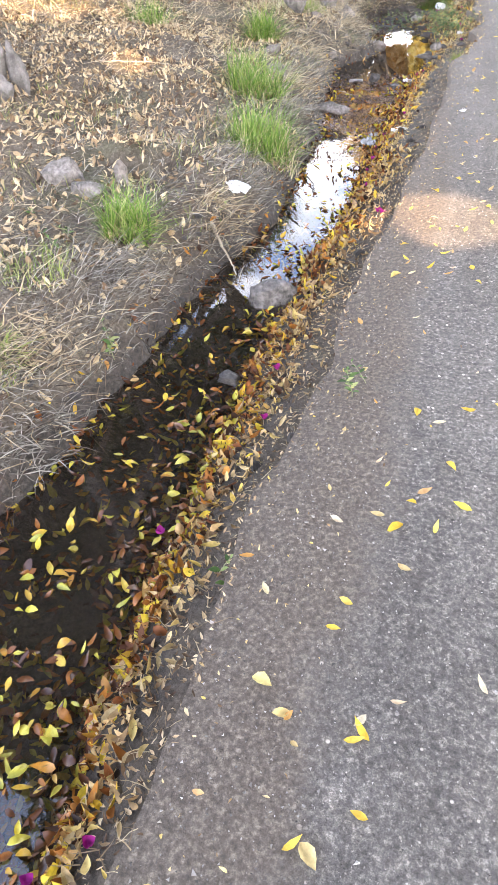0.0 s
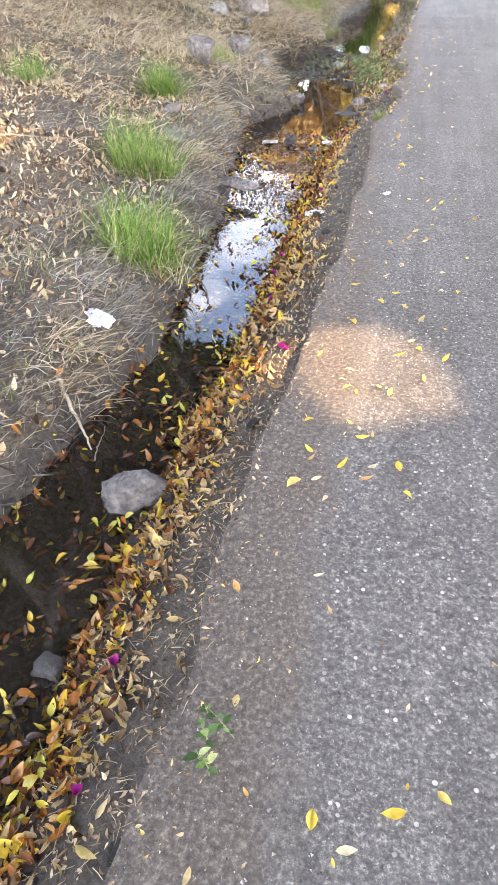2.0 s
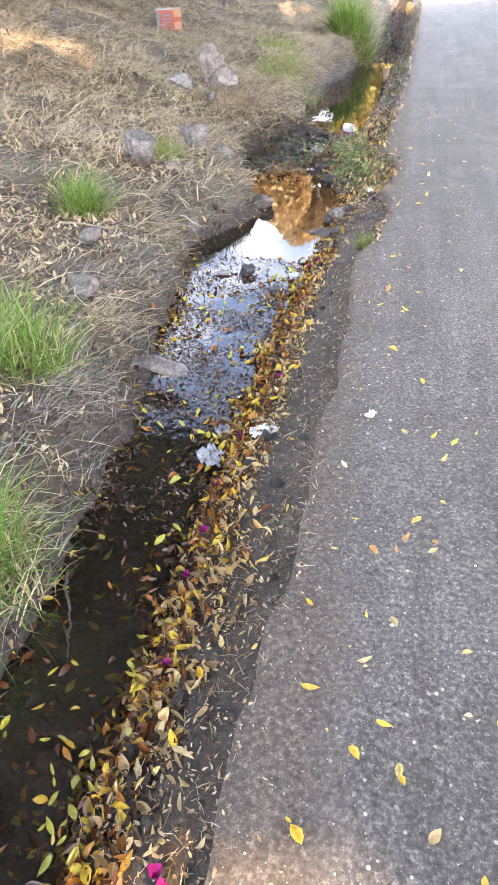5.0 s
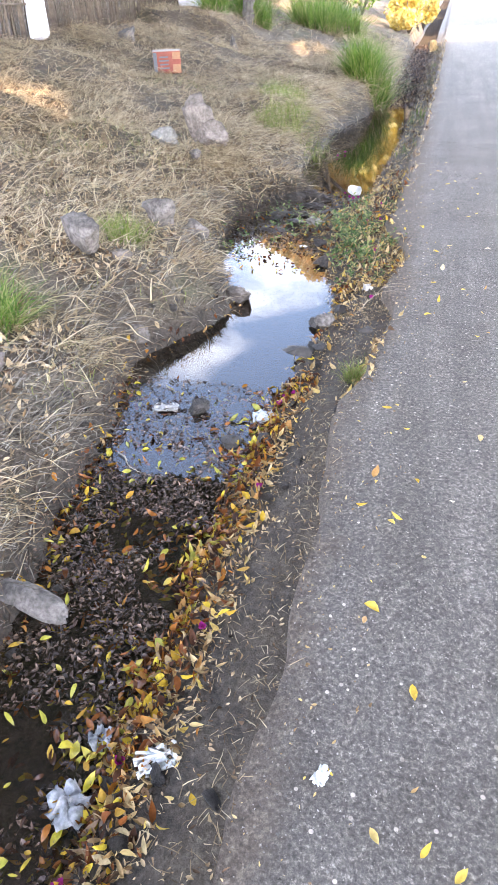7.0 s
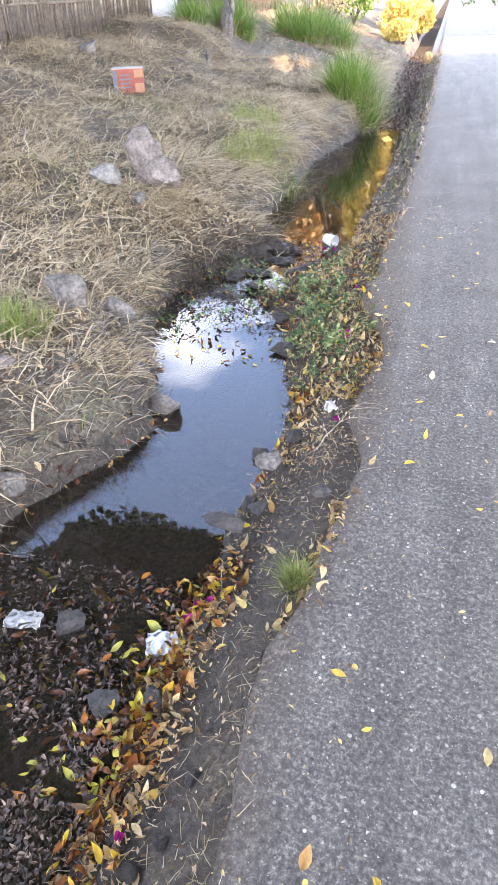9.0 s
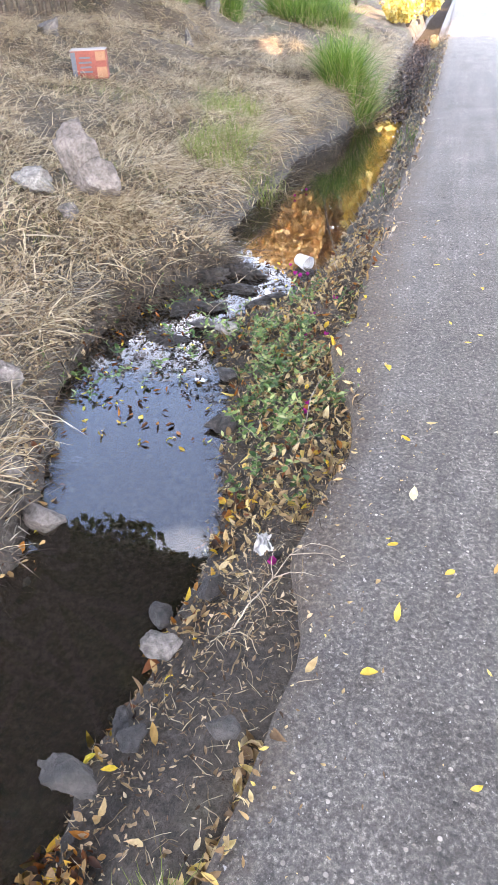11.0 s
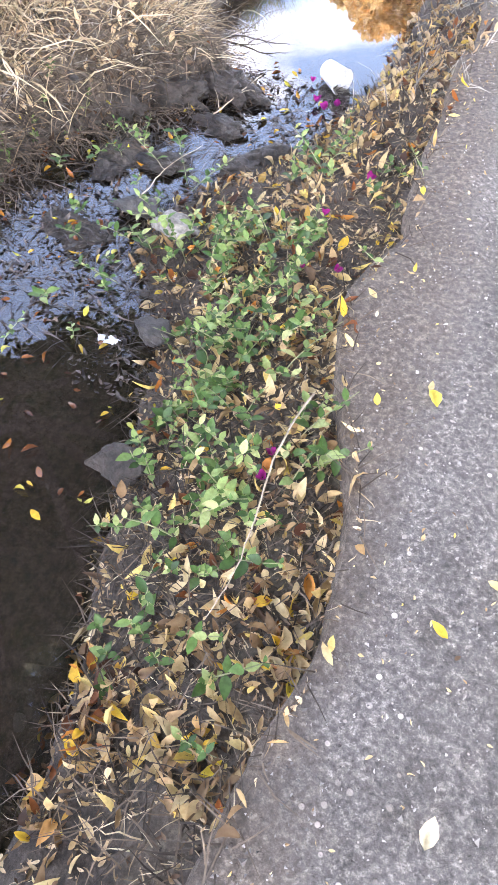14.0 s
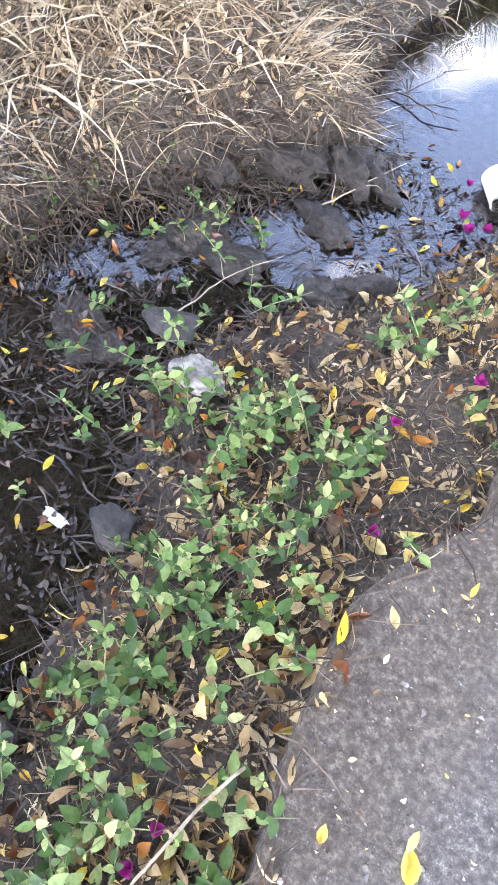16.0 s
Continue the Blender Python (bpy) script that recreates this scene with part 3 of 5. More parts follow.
# ---- trees: unseen ones added for shade over the walk, and the far end of the lane ----
def crown_mesh(name, n, rx, ry, rz, mat, size, seed, gaps=(), origin=(0, 0, 0), lumps=9):
    r = np.random.default_rng(seed)
    c = r.normal(0, 1, (lumps, 3))
    c /= np.linalg.norm(c, axis=1)[:, None]
    c = c * r.uniform(0.35, 0.75, (lumps, 1)) * np.array([rx, ry, rz])
    k = r.integers(0, lumps, n)
    q = r.normal(0, 1, (n, 3))
    q /= np.linalg.norm(q, axis=1)[:, None]
    q *= r.uniform(0.3, 1.0, (n, 1)) ** 0.5
    P = c[k] + q * np.array([rx, ry, rz]) * r.uniform(0.28, 0.5, lumps)[k][:, None]
    s = np.array(SUN_TO)
    for (gx, gy, gz, rad, sq) in gaps:
        d = P + np.array(origin) - np.array((gx, gy, gz))
        off = d - (d @ s)[:, None] * s
        # an opening wider across than along the lane
        off[:, 1] *= sq
        P = P[np.linalg.norm(off, axis=1) > rad]
    n = len(P)
    f, ff = np.array([(-.5, 0, 0), (0, -.3, .08), (.5, 0, 0.05), (0, .3, .08)]), [(0, 1, 2), (0, 2, 3)]
    R = spin(r.uniform(-1.2, 1.2, n), r.uniform(-1.2, 1.2, n), r.uniform(0, 6.28, n))
    W = np.einsum("nij,kj->nki", R, f) * r.uniform(size * 0.7, size * 1.3, n)[:, None, None] + P[:, None, :]
    faces = [tuple(a + 4 * j for a in q_) for j in range(n) for q_ in ff]
    return mesh_of(name, W.reshape(-1, 3), faces, mat)


def limbs_mesh(height, spread, r0, seed, count=7):
    r = random.Random(seed)
    out = []
    for k in range(count):
        a = 2 * math.pi * k / count + r.uniform(-0.3, 0.3)
        h0 = height * r.uniform(0.45, 0.75)
        s = spread * r.uniform(0.5, 0.9)
        p0 = Vector((0, 0, h0))
        p3 = Vector((math.cos(a) * s, math.sin(a) * s, height * r.uniform(0.8, 1.15)))
        p1, p2 = p0.lerp(p3, 0.35) + Vector((0, 0, 0.1)), p0.lerp(p3, 0.7) + Vector((r.uniform(-.2, .2), r.uniform(-.2, .2), 0.15))
        out.append(tube([p0, p1, p2, p3], [r0 * 0.5, r0 * 0.36, r0 * 0.22, r0 * 0.06], 6))
    return out


def tree(name, x, y, height, r0, crown, label, seed, leaf=CROWN, n=9000, size=0.2, gaps=(), off=(0, 0), z=None, lumps=9):
    g = float(top(x, y)) if z is None else z
    th = tagged(empty(name, x, y, g - 0.1), label, "tree")
    r = random.Random(seed)
    pts = [Vector((0, 0, 0))]
    for k in range(1, 6):
        pts.append(Vector((off[0] * 0.5 * (k / 5) ** 1.5 + r.uniform(-.08, .08), off[1] * 0.5 * (k / 5) ** 1.5 + r.uniform(-.08, .08), height * 0.9 * k / 5)))
    rad = [r0 * 1.45, r0, r0 * 0.9, r0 * 0.75, r0 * 0.55, r0 * 0.25]
    part("trunk", tubes_mesh("trunk", [tube(pts, rad, 10)], BARK), th)
    lm = part("limbs", tubes_mesh("limbs", limbs_mesh(height, max(crown[0], crown[1]) * 0.8, r0, seed), BARK), th)
    lm.location = (off[0] * 0.5, off[1] * 0.5, 0)
    cr = part("crown", crown_mesh("crown", n, *crown, leaf, size, seed, gaps, (x + off[0], y + off[1], g + height - 0.1), lumps), th)
    cr.location = (off[0], off[1], height)
    return th


# Ground points to be sunlit: crown leaves along their sun ray are removed.
PATCH = [(0.45, 3.0, 0.0, 0.37, 1.0), (-2.05, 4.85, 0.3, 0.27, 1.0)]
LEAFY = "tall broad tree with a dense dark green crown, set out of view for shade and reflections"
# Trees at positive x are unseen, added to cast shade on lane and bank.
tree("shade_tree", 6.0, -3.0, 7.0, 0.24, (5.2, 5.2, 2.6), LEAFY, 1, lumps=24, n=26000, size=0.34, gaps=PATCH, off=(-1.2, 0.6))
tree("shade_tree", 6.2, 3.5, 7.2, 0.25, (5.2, 5.2, 2.6), LEAFY, 2, lumps=24, n=26000, size=0.34, gaps=PATCH, off=(-1.2, 0.3))
tree("shade_tree", 6.0, 10.0, 7.0, 0.24, (5.2, 5.2, 2.6), LEAFY, 3, lumps=24, n=26000, size=0.34, gaps=PATCH, off=(-1.2, 0))
tree("shade_tree", 6.3, 16.5, 7.2, 0.25, (5.0, 4.4, 2.6), LEAFY, 4, n=13000, size=0.34, off=(-1.2, 0))
# Trees at negative x stand out of view, placed for dark canopy reflections.
tree("shade_tree", -6.0, 6.4, 9.5, 0.2, (4.8, 6.0, 2.0), LEAFY, 5, n=19000, size=0.32, gaps=PATCH, off=(4.4, 0.4))
tree("shade_tree", -7.6, 12.0, 10.6, 0.26, (5.2, 6.0, 2.4), LEAFY, 6, lumps=18, n=26000, size=0.32, gaps=PATCH, off=(1.0, 0.6))
tree("shade_tree", 5.2, 12.5, 9.6, 0.25, (5.2, 5.4, 2.0), LEAFY, 7, n=13000, size=0.34, gaps=PATCH, off=(-3.6, 2.0))
tree("shade_tree", 8.0, 19.3, 8.0, 0.25, (4.6, 3.6, 2.6), LEAFY, 8, n=10000, size=0.34, off=(-1.4, 0))
tree("shade_tree", 8.2, 30.0, 8.0, 0.25, (4.8, 3.4, 2.6), LEAFY, 9, n=10000, size=0.36, off=(-1.4, 0))
tree("shade_tree", 8.4, 37.0, 8.0, 0.25, (4.8, 4.0, 2.6), LEAFY, 10, n=9000, size=0.36, off=(-1.4, 0))
tree("shade_tree", -6.9, 10.4, 6.5, 0.2, (5.4, 2.6, 1.7), LEAFY, 16, lumps=16, n=22000, size=0.3, off=(5.8, 2.2))
tree("shade_tree", 8.2, 33.6, 8.0, 0.25, (4.8, 3.4, 2.6), LEAFY, 17, n=12000, size=0.36, off=(-1.4, 0))
tree("shade_tree", 8.6, 46.0, 8.0, 0.25, (4.8, 4.0, 2.6), LEAFY, 18, n=10000, size=0.36, off=(-1.4, 0))
tree("shade_tree", -9.2, 5.4, 9.0, 0.24, (4.6, 4.6, 2.0), LEAFY, 19, n=17000, size=0.32, off=(1.2, 0.9))
# sunlit foliage at the end of the ditch
tree("golden_tree", -0.7, 28.8, 4.7, 0.14, (2.1, 1.9, 3.9), "autumn tree in full sun with golden yellow leaves", 11, CROWN_GOLD, 8500, 0.32)
tree("rust_tree", -4.2, 33.0, 6.0, 0.2, (3.6, 2.8, 4.4), "autumn tree in full sun with tan orange leaves", 12, CROWN_RUST, 12000, 0.36)
tree("green_tree", -9.5, 40.0, 5.8, 0.25, (4.2, 4.0, 3.4), "rounded green tree beyond the fence", 13, CROWN, 4500, 0.4)
tree("green_tree", -15.0, 34.0, 6.5, 0.25, (4.4, 4.2, 3.4), "rounded green tree beyond the fence", 14, CROWN, 4500, 0.4)
tree("green_tree", 6.5, 44.0, 6.0, 0.25, (4.4, 4.0, 3.6), "rounded green tree beside the far lane", 15, CROWN, 4500, 0.4)


# ---- leaves, straw and grit lying about ----
def near(a, b, w):
    return np.exp(-((a - b) / w) ** 2)


def up_bank(x, y):
    return (x - edge_right(y)) / np.maximum(edge_road(y) - edge_right(y), .1)


P = spots(52000, -0.6, 0.45, -1.2, 8.2, lambda x, y: near(up_bank(x, y), np.where(y > 4.4, 0.06, 0.1), np.where(y > 4.4, 0.21, 0.27)) * (x > edge_right(y) - 0.05) * np.where(y > 6.95, np.where(y > 7.9, 0.4, 0.07), 1.0))
tagged(new("bank_leaf_litter", strew("bank_leaf_litter", P, LITTER, (0.014, 0.056))), "wet yellow, orange and brown fallen leaves along the ditch", "leaf litter", kind="stuff")
P = spots(24000, -0.6, 0.45, -1.2, 8.2, lambda x, y: near(up_bank(x, y), np.where(y > 4.4, 0.3, 0.4), np.where(y > 4.4, 0.16, 0.28)) * (x > edge_right(y)) * np.where(y > 6.8, np.where(y > 7.5, 0.6, 0.08), 0.9))
tagged(new("pale_leaf_litter", strew("pale_leaf_litter", P, LITTER_TAN, (0.012, 0.055), ratio=(0.2, 0.45))), "pale dry curled leaves on the road bank", "leaf litter", kind="stuff")
P = spots(26000, -0.95, 0.05, -1.2, 6.85, lambda x, y: (x > edge_left(y)) * (x < edge_right(y) + .03) * np.clip(0.07 + 0.8 * near(x, edge_right(y), np.where(y < 1.9, 0.27, 0.15)) + 0.16 * near(y, 5.75, 0.75) + 0.5 * near(y, -0.2, 0.75) + 0.25 * near(x, edge_left(y), 0.06), 0, 1) * (wave(x, y, .3, 51) > -0.16))
P[:, 2] = np.maximum(P[:, 2], np.where(rng.random(len(P)) < 0.22, WATER_Z - 0.002, -1))
tagged(new("wet_leaf_litter", strew("wet_leaf_litter", P, LITTER_WET, (0.024, 0.056), tilt=0.2)), "wet orange and brown leaves lying in the stream", "leaf litter", kind="stuff")
P = spots(52000, -4.2, -0.6, -1, 11, lambda x, y: (x < edge_left(y) - 0.05) * (0.3 + 0.7 * near(y, 4.8, 2.4) * np.clip((-0.9 - x) / 0.5, 0, 1)) * (wave(x, y, .6, 52) > -.2))
tagged(new("dry_leaf_litter", strew("dry_leaf_litter", P, LITTER_DRY, (0.015, 0.06))), "dry brown leaves scattered over the bank", "leaf litter", kind="stuff")

P = spots(120000, -5.5, -0.4, -1, 18, lambda x, y: (x < edge_left(y) - 0.03) * np.clip(0.5 + 1.4 * wave(x, y, .7, 53), 0, 1) * np.where(y > 6.5, 1, 0.55))
tagged(new("straw_litter", blades("straw_litter", P, STRAW, (0.06, 0.2), (-0.05, 0.5), (0.003, 0.006), 0.5, steps=3)), "pale dry straw lying over the bank", "straw", kind="stuff")
P = spots(110000, -3.2, -0.4, -1, 16, lambda x, y: (x < edge_left(y) - 0.01) * np.clip(0.15 + 0.95 * near(edge_left(y) - x, 0.15, 0.42), 0, 1))
tagged(new("dead_grass", blades("dead_grass", P, STRAW_GREY, (0.03, 0.11), (0.0, 0.9), (0.0025, 0.006), 0.4, 0.0, 1.9, steps=3)), "grey dead grass hanging over the ditch edge", "dead grass", kind="stuff")
P = spots(12000, -0.2, 0.42, -1, 11, lambda x, y: (x > edge_right(y)) * (x < edge_road(y) + 0.02) * 0.8)
tagged(new("verge_straw", blades("verge_straw", P, STRAW, (0.02, 0.065), (-0.1, 0.5), (0.0014, 0.003), 0.5)), "short dry straw along the road edge", "straw", kind="stuff")
P = spots(30000, -3.4, -0.6, -1, 16, lambda x, y: (x < edge_left(y) - 0.08) * np.clip(3 * wave(x, y, .9, 54) - 0.3, 0, 1))
tagged(new("short_grass", blades("short_grass", P, GRASS_LIT, (0.04, 0.12), (0.6, 1.5), (0.002, 0.004), 0.6)), "short green grass in patches on the bank", "grass", kind="stuff")

P = spots(42000, 0.1, 1.5, -0.8, 12, lambda x, y: (x > edge_road(y) - 0.02) * 1.0)
g0 = np.array([[1, 0, 0], [-.5, .8, 0], [-.5, -.8, 0.1], [0, 0, .8]])
S = rng.uniform(0.0012, 0.0045, len(P)) * np.where(rng.random(len(P)) < 0.06, 1.9, 1) * np.where(P[:, 1] > 7.2, 1.05, 1)
R = spin(rng.uniform(0, 6, len(P)), rng.uniform(0, 6, len(P)), rng.uniform(0, 6, len(P)))
W = np.einsum("nij,kj->nki", R, g0) * S[:, None, None] + P[:, None, :] + np.array([0, 0, 0.001])
tagged(new("road_grit", mesh_of("road_grit", W.reshape(-1, 3), [tuple(4 * k + a for a in f) for k in range(len(P)) for f in ((0, 1, 2), (0, 1, 3), (1, 2, 3), (2, 0, 3))], GRIT, False)),
       "loose pale grit strewn over the asphalt", "grit", kind="stuff")

# leaves and scraps of leaf among the herbs
P = spots(11000, -0.6, 0.42, 8.0, 11.2, lambda x, y: (x > edge_right(y) - 0.04) * (x < edge_road(y) + 0.015) * np.clip(0.25 + 0.75 * up_bank(x, y), 0, 1) * np.where((y > 9.25) & (up_bank(x, y) > 0.6), 0.22, 0.8))
tagged(new("verge_leaf_litter", strew("verge_leaf_litter", P, LITTER_TAN, (0.012, 0.062), ratio=(0.2, 0.48))), "tan and brown dry leaves among green herbs", "leaf litter", kind="stuff")
P = spots(900, -0.5, 0.42, 8.0, 11.0, lambda x, y: (x > edge_right(y) - 0.04) * (x < edge_road(y) + 0.03) * 0.6)
tagged(new("verge_yellow_leaves", strew("verge_yellow_leaves", P, LITTER, (0.03, 0.055))), "yellow and orange leaves among green herbs", "leaf litter", kind="stuff")
P = spots(7500, -1.2, 0.1, 8.8, 10.5, lambda x, y: (x > edge_left(y) - 0.05) * (x < edge_right(y) + 0.05) * (wave(x, y, .25, 57) > -.05) * 0.8)
P[:, 2] = np.maximum(P[:, 2], WATER_Z - 0.004)
tagged(new("mud_leaf_litter", strew("mud_leaf_litter", P, MUCK, (0.006, 0.028), tilt=0.25)), "blackened rotting leaves in the muddy shallows", "leaf litter", kind="stuff")
P = spots(800, -1.2, 0.1, 8.4, 10.6, lambda x, y: (x > edge_left(y) - 0.12) * (x < edge_right(y) + 0.05) * 0.5)
P[:, 2] = np.maximum(P[:, 2], WATER_Z)
tagged(new("floating_leaves", strew("floating_leaves", P, LITTER_WET, (0.02, 0.045), tilt=0.2)), "orange and yellow leaves on the muddy shallows", "leaf litter", kind="stuff")

P = spots(175000, -5.5, -0.4, 5.2, 23, lambda x, y: (x < edge_left(y) - 0.07) * np.clip((y - 5.0) / 4.0, 0.12, 1) * np.clip(0.5 + 2.4 * wave(x, y, .7, 58), 0.06, 1) * np.where(y > 17, 0.7, 1))
tagged(new("straw_thatch", blades("straw_thatch", P, STRAW, (0.1, 0.32), (-0.05, 0.8), (0.004, 0.01), 0.9, steps=4)), "thick matted straw covering the far bank", "straw", kind="stuff")
P = spots(20000, -1.6, -0.4, 0, 11, lambda x, y: (x < edge_left(y) + 0.02) * np.clip(near(edge_left(y) - x, 0.04, 0.22), 0, 1))
tagged(new("bank_twigs", blades("bank_twigs", P, BROWN_STEM, (0.05, 0.17), (-0.6, 0.7), (0.003, 0.006), 0.6, 0.0, 2.4, steps=3)), "dark brown stems and roots on the ditch side", "dead grass", kind="stuff")
P = spots(32000, -0.35, 0.42, -1, 11, lambda x, y: (x > edge_right(y) - 0.02) * (x < edge_road(y) + 0.02) * np.where((up_bank(x, y) > 0.5) & (y > 4.4) & (y < 7.5), 0.2, 0.7))
tagged(new("leaf_crumbs", strew("leaf_crumbs", P, LITTER_DRY, (0.008, 0.022))), "small brown leaf crumbs on the road bank", "leaf litter", kind="stuff")

P = spots(6000, -1.2, 0.1, 8.9, 10.5, lambda x, y: (x > edge_left(y) - 0.05) * (x < edge_right(y) + 0.08) * 0.8)
P[:, 2] = np.maximum(P[:, 2], WATER_Z - 0.006)
tagged(new("mud_stems", blades("mud_stems", P, MUCK, (0.03, 0.12), (-0.1, 0.35), (0.003, 0.007), 0.4, steps=3)), "black rotting stems in the muddy shallows", "dead grass", kind="stuff")

P = spots(30000, -0.95, 0.0, 4.3, 6.85, lambda x, y: (x > edge_left(y) - 0.03) * (x < edge_right(y) + 0.05) * np.clip(0.15 + near(y, 5.7, 0.8), 0, 1) * (wave(x, y, .22, 61) > -.1))
P[:, 2] = np.maximum(P[:, 2], WATER_Z - 0.006)
tagged(new("stream_debris", strew("stream_debris", P, DEBRIS, (0.006, 0.026), tilt=0.2)), "dark brown rotting leaf debris choking the stream", "leaf litter", kind="stuff")
P = spots(5000, -1.1, -0.4, -1, 8.4, lambda x, y: near(x, edge_left(y) - 0.01, 0.06) * 0.8)
P[:, 2] = np.maximum(P[:, 2], WATER_Z - 0.003)
tagged(new("waterline_leaves", strew("waterline_leaves", P, LITTER, (0.014, 0.052))), "yellow and brown leaves caught along the waterline", "leaf litter", kind="stuff")
P = spots(13000, -0.55, 0.4, 7.9, 10.6, lambda x, y: (x > edge_right(y) - 0.03) * (x < edge_road(y) + 0.03) * 0.7)
tagged(new("verge_stems", blades("verge_stems", P, BROWN_STEM, (0.03, 0.12), (-0.1, 0.5), (0.002, 0.004), 0.4, steps=3)), "brown dead stems between the herbs", "dead grass", kind="stuff")

P = spots(9000, -2.2, -0.5, 8.0, 11.5, lambda x, y: (x < edge_left(y) + 0.03) * near(edge_left(y) - x, 0.1, 0.45) * 0.8)
tagged(new("shore_leaf_litter", strew("shore_leaf_litter", P, LITTER_DRY, (0.012, 0.055))), "dry leaves caught in the dead grass by the pool", "leaf litter", kind="stuff")
P = spots(7000, -2.0, -0.5, 8.2, 11.2, lambda x, y: (x < edge_left(y) + 0.02) * near(edge_left(y) - x, 0.12, 0.35))
tagged(new("shore_stems", blades("shore_stems", P, BROWN_STEM, (0.04, 0.14), (-0.5, 0.8), (0.003, 0.007), 0.5, 0.0, 2.6, steps=3)), "brown stems and roots matted on the muddy shore", "dead grass", kind="stuff")
P = spots(3500, 0.1, 0.75, -0.5, 11, lambda x, y: (x > edge_road(y) - 0.02) * near(x - edge_road(y), 0.0, 0.2))
tagged(new("edge_crumbs", strew("edge_crumbs", P, LITTER_TAN, (0.005, 0.016))), "tiny leaf crumbs and straw on the road edge", "leaf litter", kind="stuff")


P = spots(9000, -1.5, -0.45, 9.4, 10.9, lambda x, y: near(edge_left(y) - x, 0.02, 0.13))
P[:, 2] = np.maximum(P[:, 2], WATER_Z) + 0.02
tagged(new("shore_roots", blades("shore_roots", P, BROWN_STEM, (0.04, 0.16), (-0.6, 0.5), (0.002, 0.005), 0.7, -0.6, 1.6, steps=4)), "fine brown roots hanging over the muddy shore", "dead grass", kind="stuff")
# leaves lying against the broken asphalt, and the far ditch with its verge
P = spots(900, 0.1, 0.45, 6.62, 7.25, lambda x, y: near(x - edge_road(y), -0.02, 0.035))
tagged(new("edge_leaf_litter", strew("edge_leaf_litter", P, LITTER_TAN, (0.02, 0.06))), "tan and yellow leaves lying against the asphalt edge", "leaf litter", kind="stuff")
P = spots(26000, -0.3, 0.5, 10.3, 27, lambda x, y: (x > edge_right(y) - 0.02) * (x < edge_road(y) + 0.12 * rng.random(len(x)) ** 2) * 0.75)
tagged(new("far_verge_straw", blades("far_verge_straw", P, STRAW_GREY, (0.04, 0.15), (-0.1, 0.9), (0.003, 0.007), 0.6, steps=3)), "grey dead grass along the far road edge", "dead grass", kind="stuff")
P = spots(7000, -0.3, 0.5, 10.3, 26, lambda x, y: (x > edge_right(y) - 0.02) * (x < edge_road(y) + 0.06) * 0.8)
tagged(new("far_verge_leaves", strew("far_verge_leaves", P, LITTER_DRY, (0.015, 0.06))), "dry leaves along the far road edge", "leaf litter", kind="stuff")
P = spots(5000, -0.2, 0.4, 11.0, 24, lambda x, y: (x > edge_right(y) + 0.03) * (x < edge_road(y)) * np.clip(3 * wave(x, y, .8, 64), 0, 1))
tagged(new("far_verge_grass", blades("far_verge_grass", P, GRASS, (0.05, 0.16), (0.4, 1.5), (0.003, 0.006), 0.6, steps=3)), "short green grass along the far road edge", "grass", kind="stuff")
P = spots(9000, -0.9, 0.2, 15.6, 27, lambda x, y: (x > edge_left(y) - 0.05) * (x < edge_right(y) + 0.05) * 0.9)
P[:, 2] = np.maximum(P[:, 2], WATER_Z - 0.004)
tagged(new("ditch_leaf_litter", strew("ditch_leaf_litter", P, DEBRIS, (0.02, 0.08), tilt=0.5)), "dark rotting leaves filling the far ditch", "leaf litter", kind="stuff")
P = spots(24000, -1.9, -0.2, 11.0, 20, lambda x, y: near(edge_left(y) - x, 0.45, 0.28))
tagged(new("draped_straw", blades("draped_straw", P, STRAW, (0.12, 0.34), (-0.3, 0.5), (0.005, 0.011), 0.7, -0.2, 1.3, steps=4)), "long pale straw draped down the far bank", "straw", kind="stuff")
P = spots(12000, -1.5, -0.2, 10.8, 24, lambda x, y: near(edge_left(y) - x, 0.08, 0.16))
tagged(new("far_bank_grass", blades("far_bank_grass", P, STRAW_GREY, (0.06, 0.2), (0.0, 1.0), (0.004, 0.008), 1.1, 0.0, 1.2, steps=4)), "long dead grass hanging over the far ditch", "dead grass", kind="stuff")


# ---- stones ----
G = "weathered grey stone half sunk in the dry grass bank"
stone("boulder", -0.24, 2.4, 0.23, 0.17, 0.19, STONE, 3, "blunt grey boulder standing in the stream", 12, sink=0.35, z=-0.22, cuts=4)
stone("flat_stone", -0.6, 5.26, 0.44, 0.17, 0.11, STONE, 21, "flat grey stone slab lying at the water's edge", -18, ry=6, z=-0.13, sink=0.3, cuts=10)
stone("rock", -1.43, 7.48, 0.44, 0.26, 0.28, STONE, 5, G, -28, sink=0.1)
stone("standing_stone", -1.74, 10.54, 0.34, 0.26, 0.55, STONE_PINK, 8, "tall pinkish grey stone set upright in dry grass", 15, ry=-3, sink=0.15, cuts=10)
stone("rock", -1.6, 10.44, 0.34, 0.26, 0.38, STONE_PINK, 54, "blocky pinkish stone leaning on the upright stone", -12, ry=4, sink=0.15, cuts=10)
stone("rock", -2.05, 10.42, 0.28, 0.22, 0.24, STONE_PALE, 9, "pale grey stone beside the upright stone", 30, sink=0.25)
stone("rock", -1.26, 8.28, 0.32, 0.22, 0.24, STONE, 12, G, -10, sink=0.08)
stone("rock", -1.08, 8.42, 0.2, 0.15, 0.22, STONE, 13, "grey stone on the muddy edge of the pool", 25, sink=0.08)
stone("rock", -0.8, 8.02, 0.13, 0.1, 0.11, STONE, 14, "small grey stone on the pool's bank", 0)
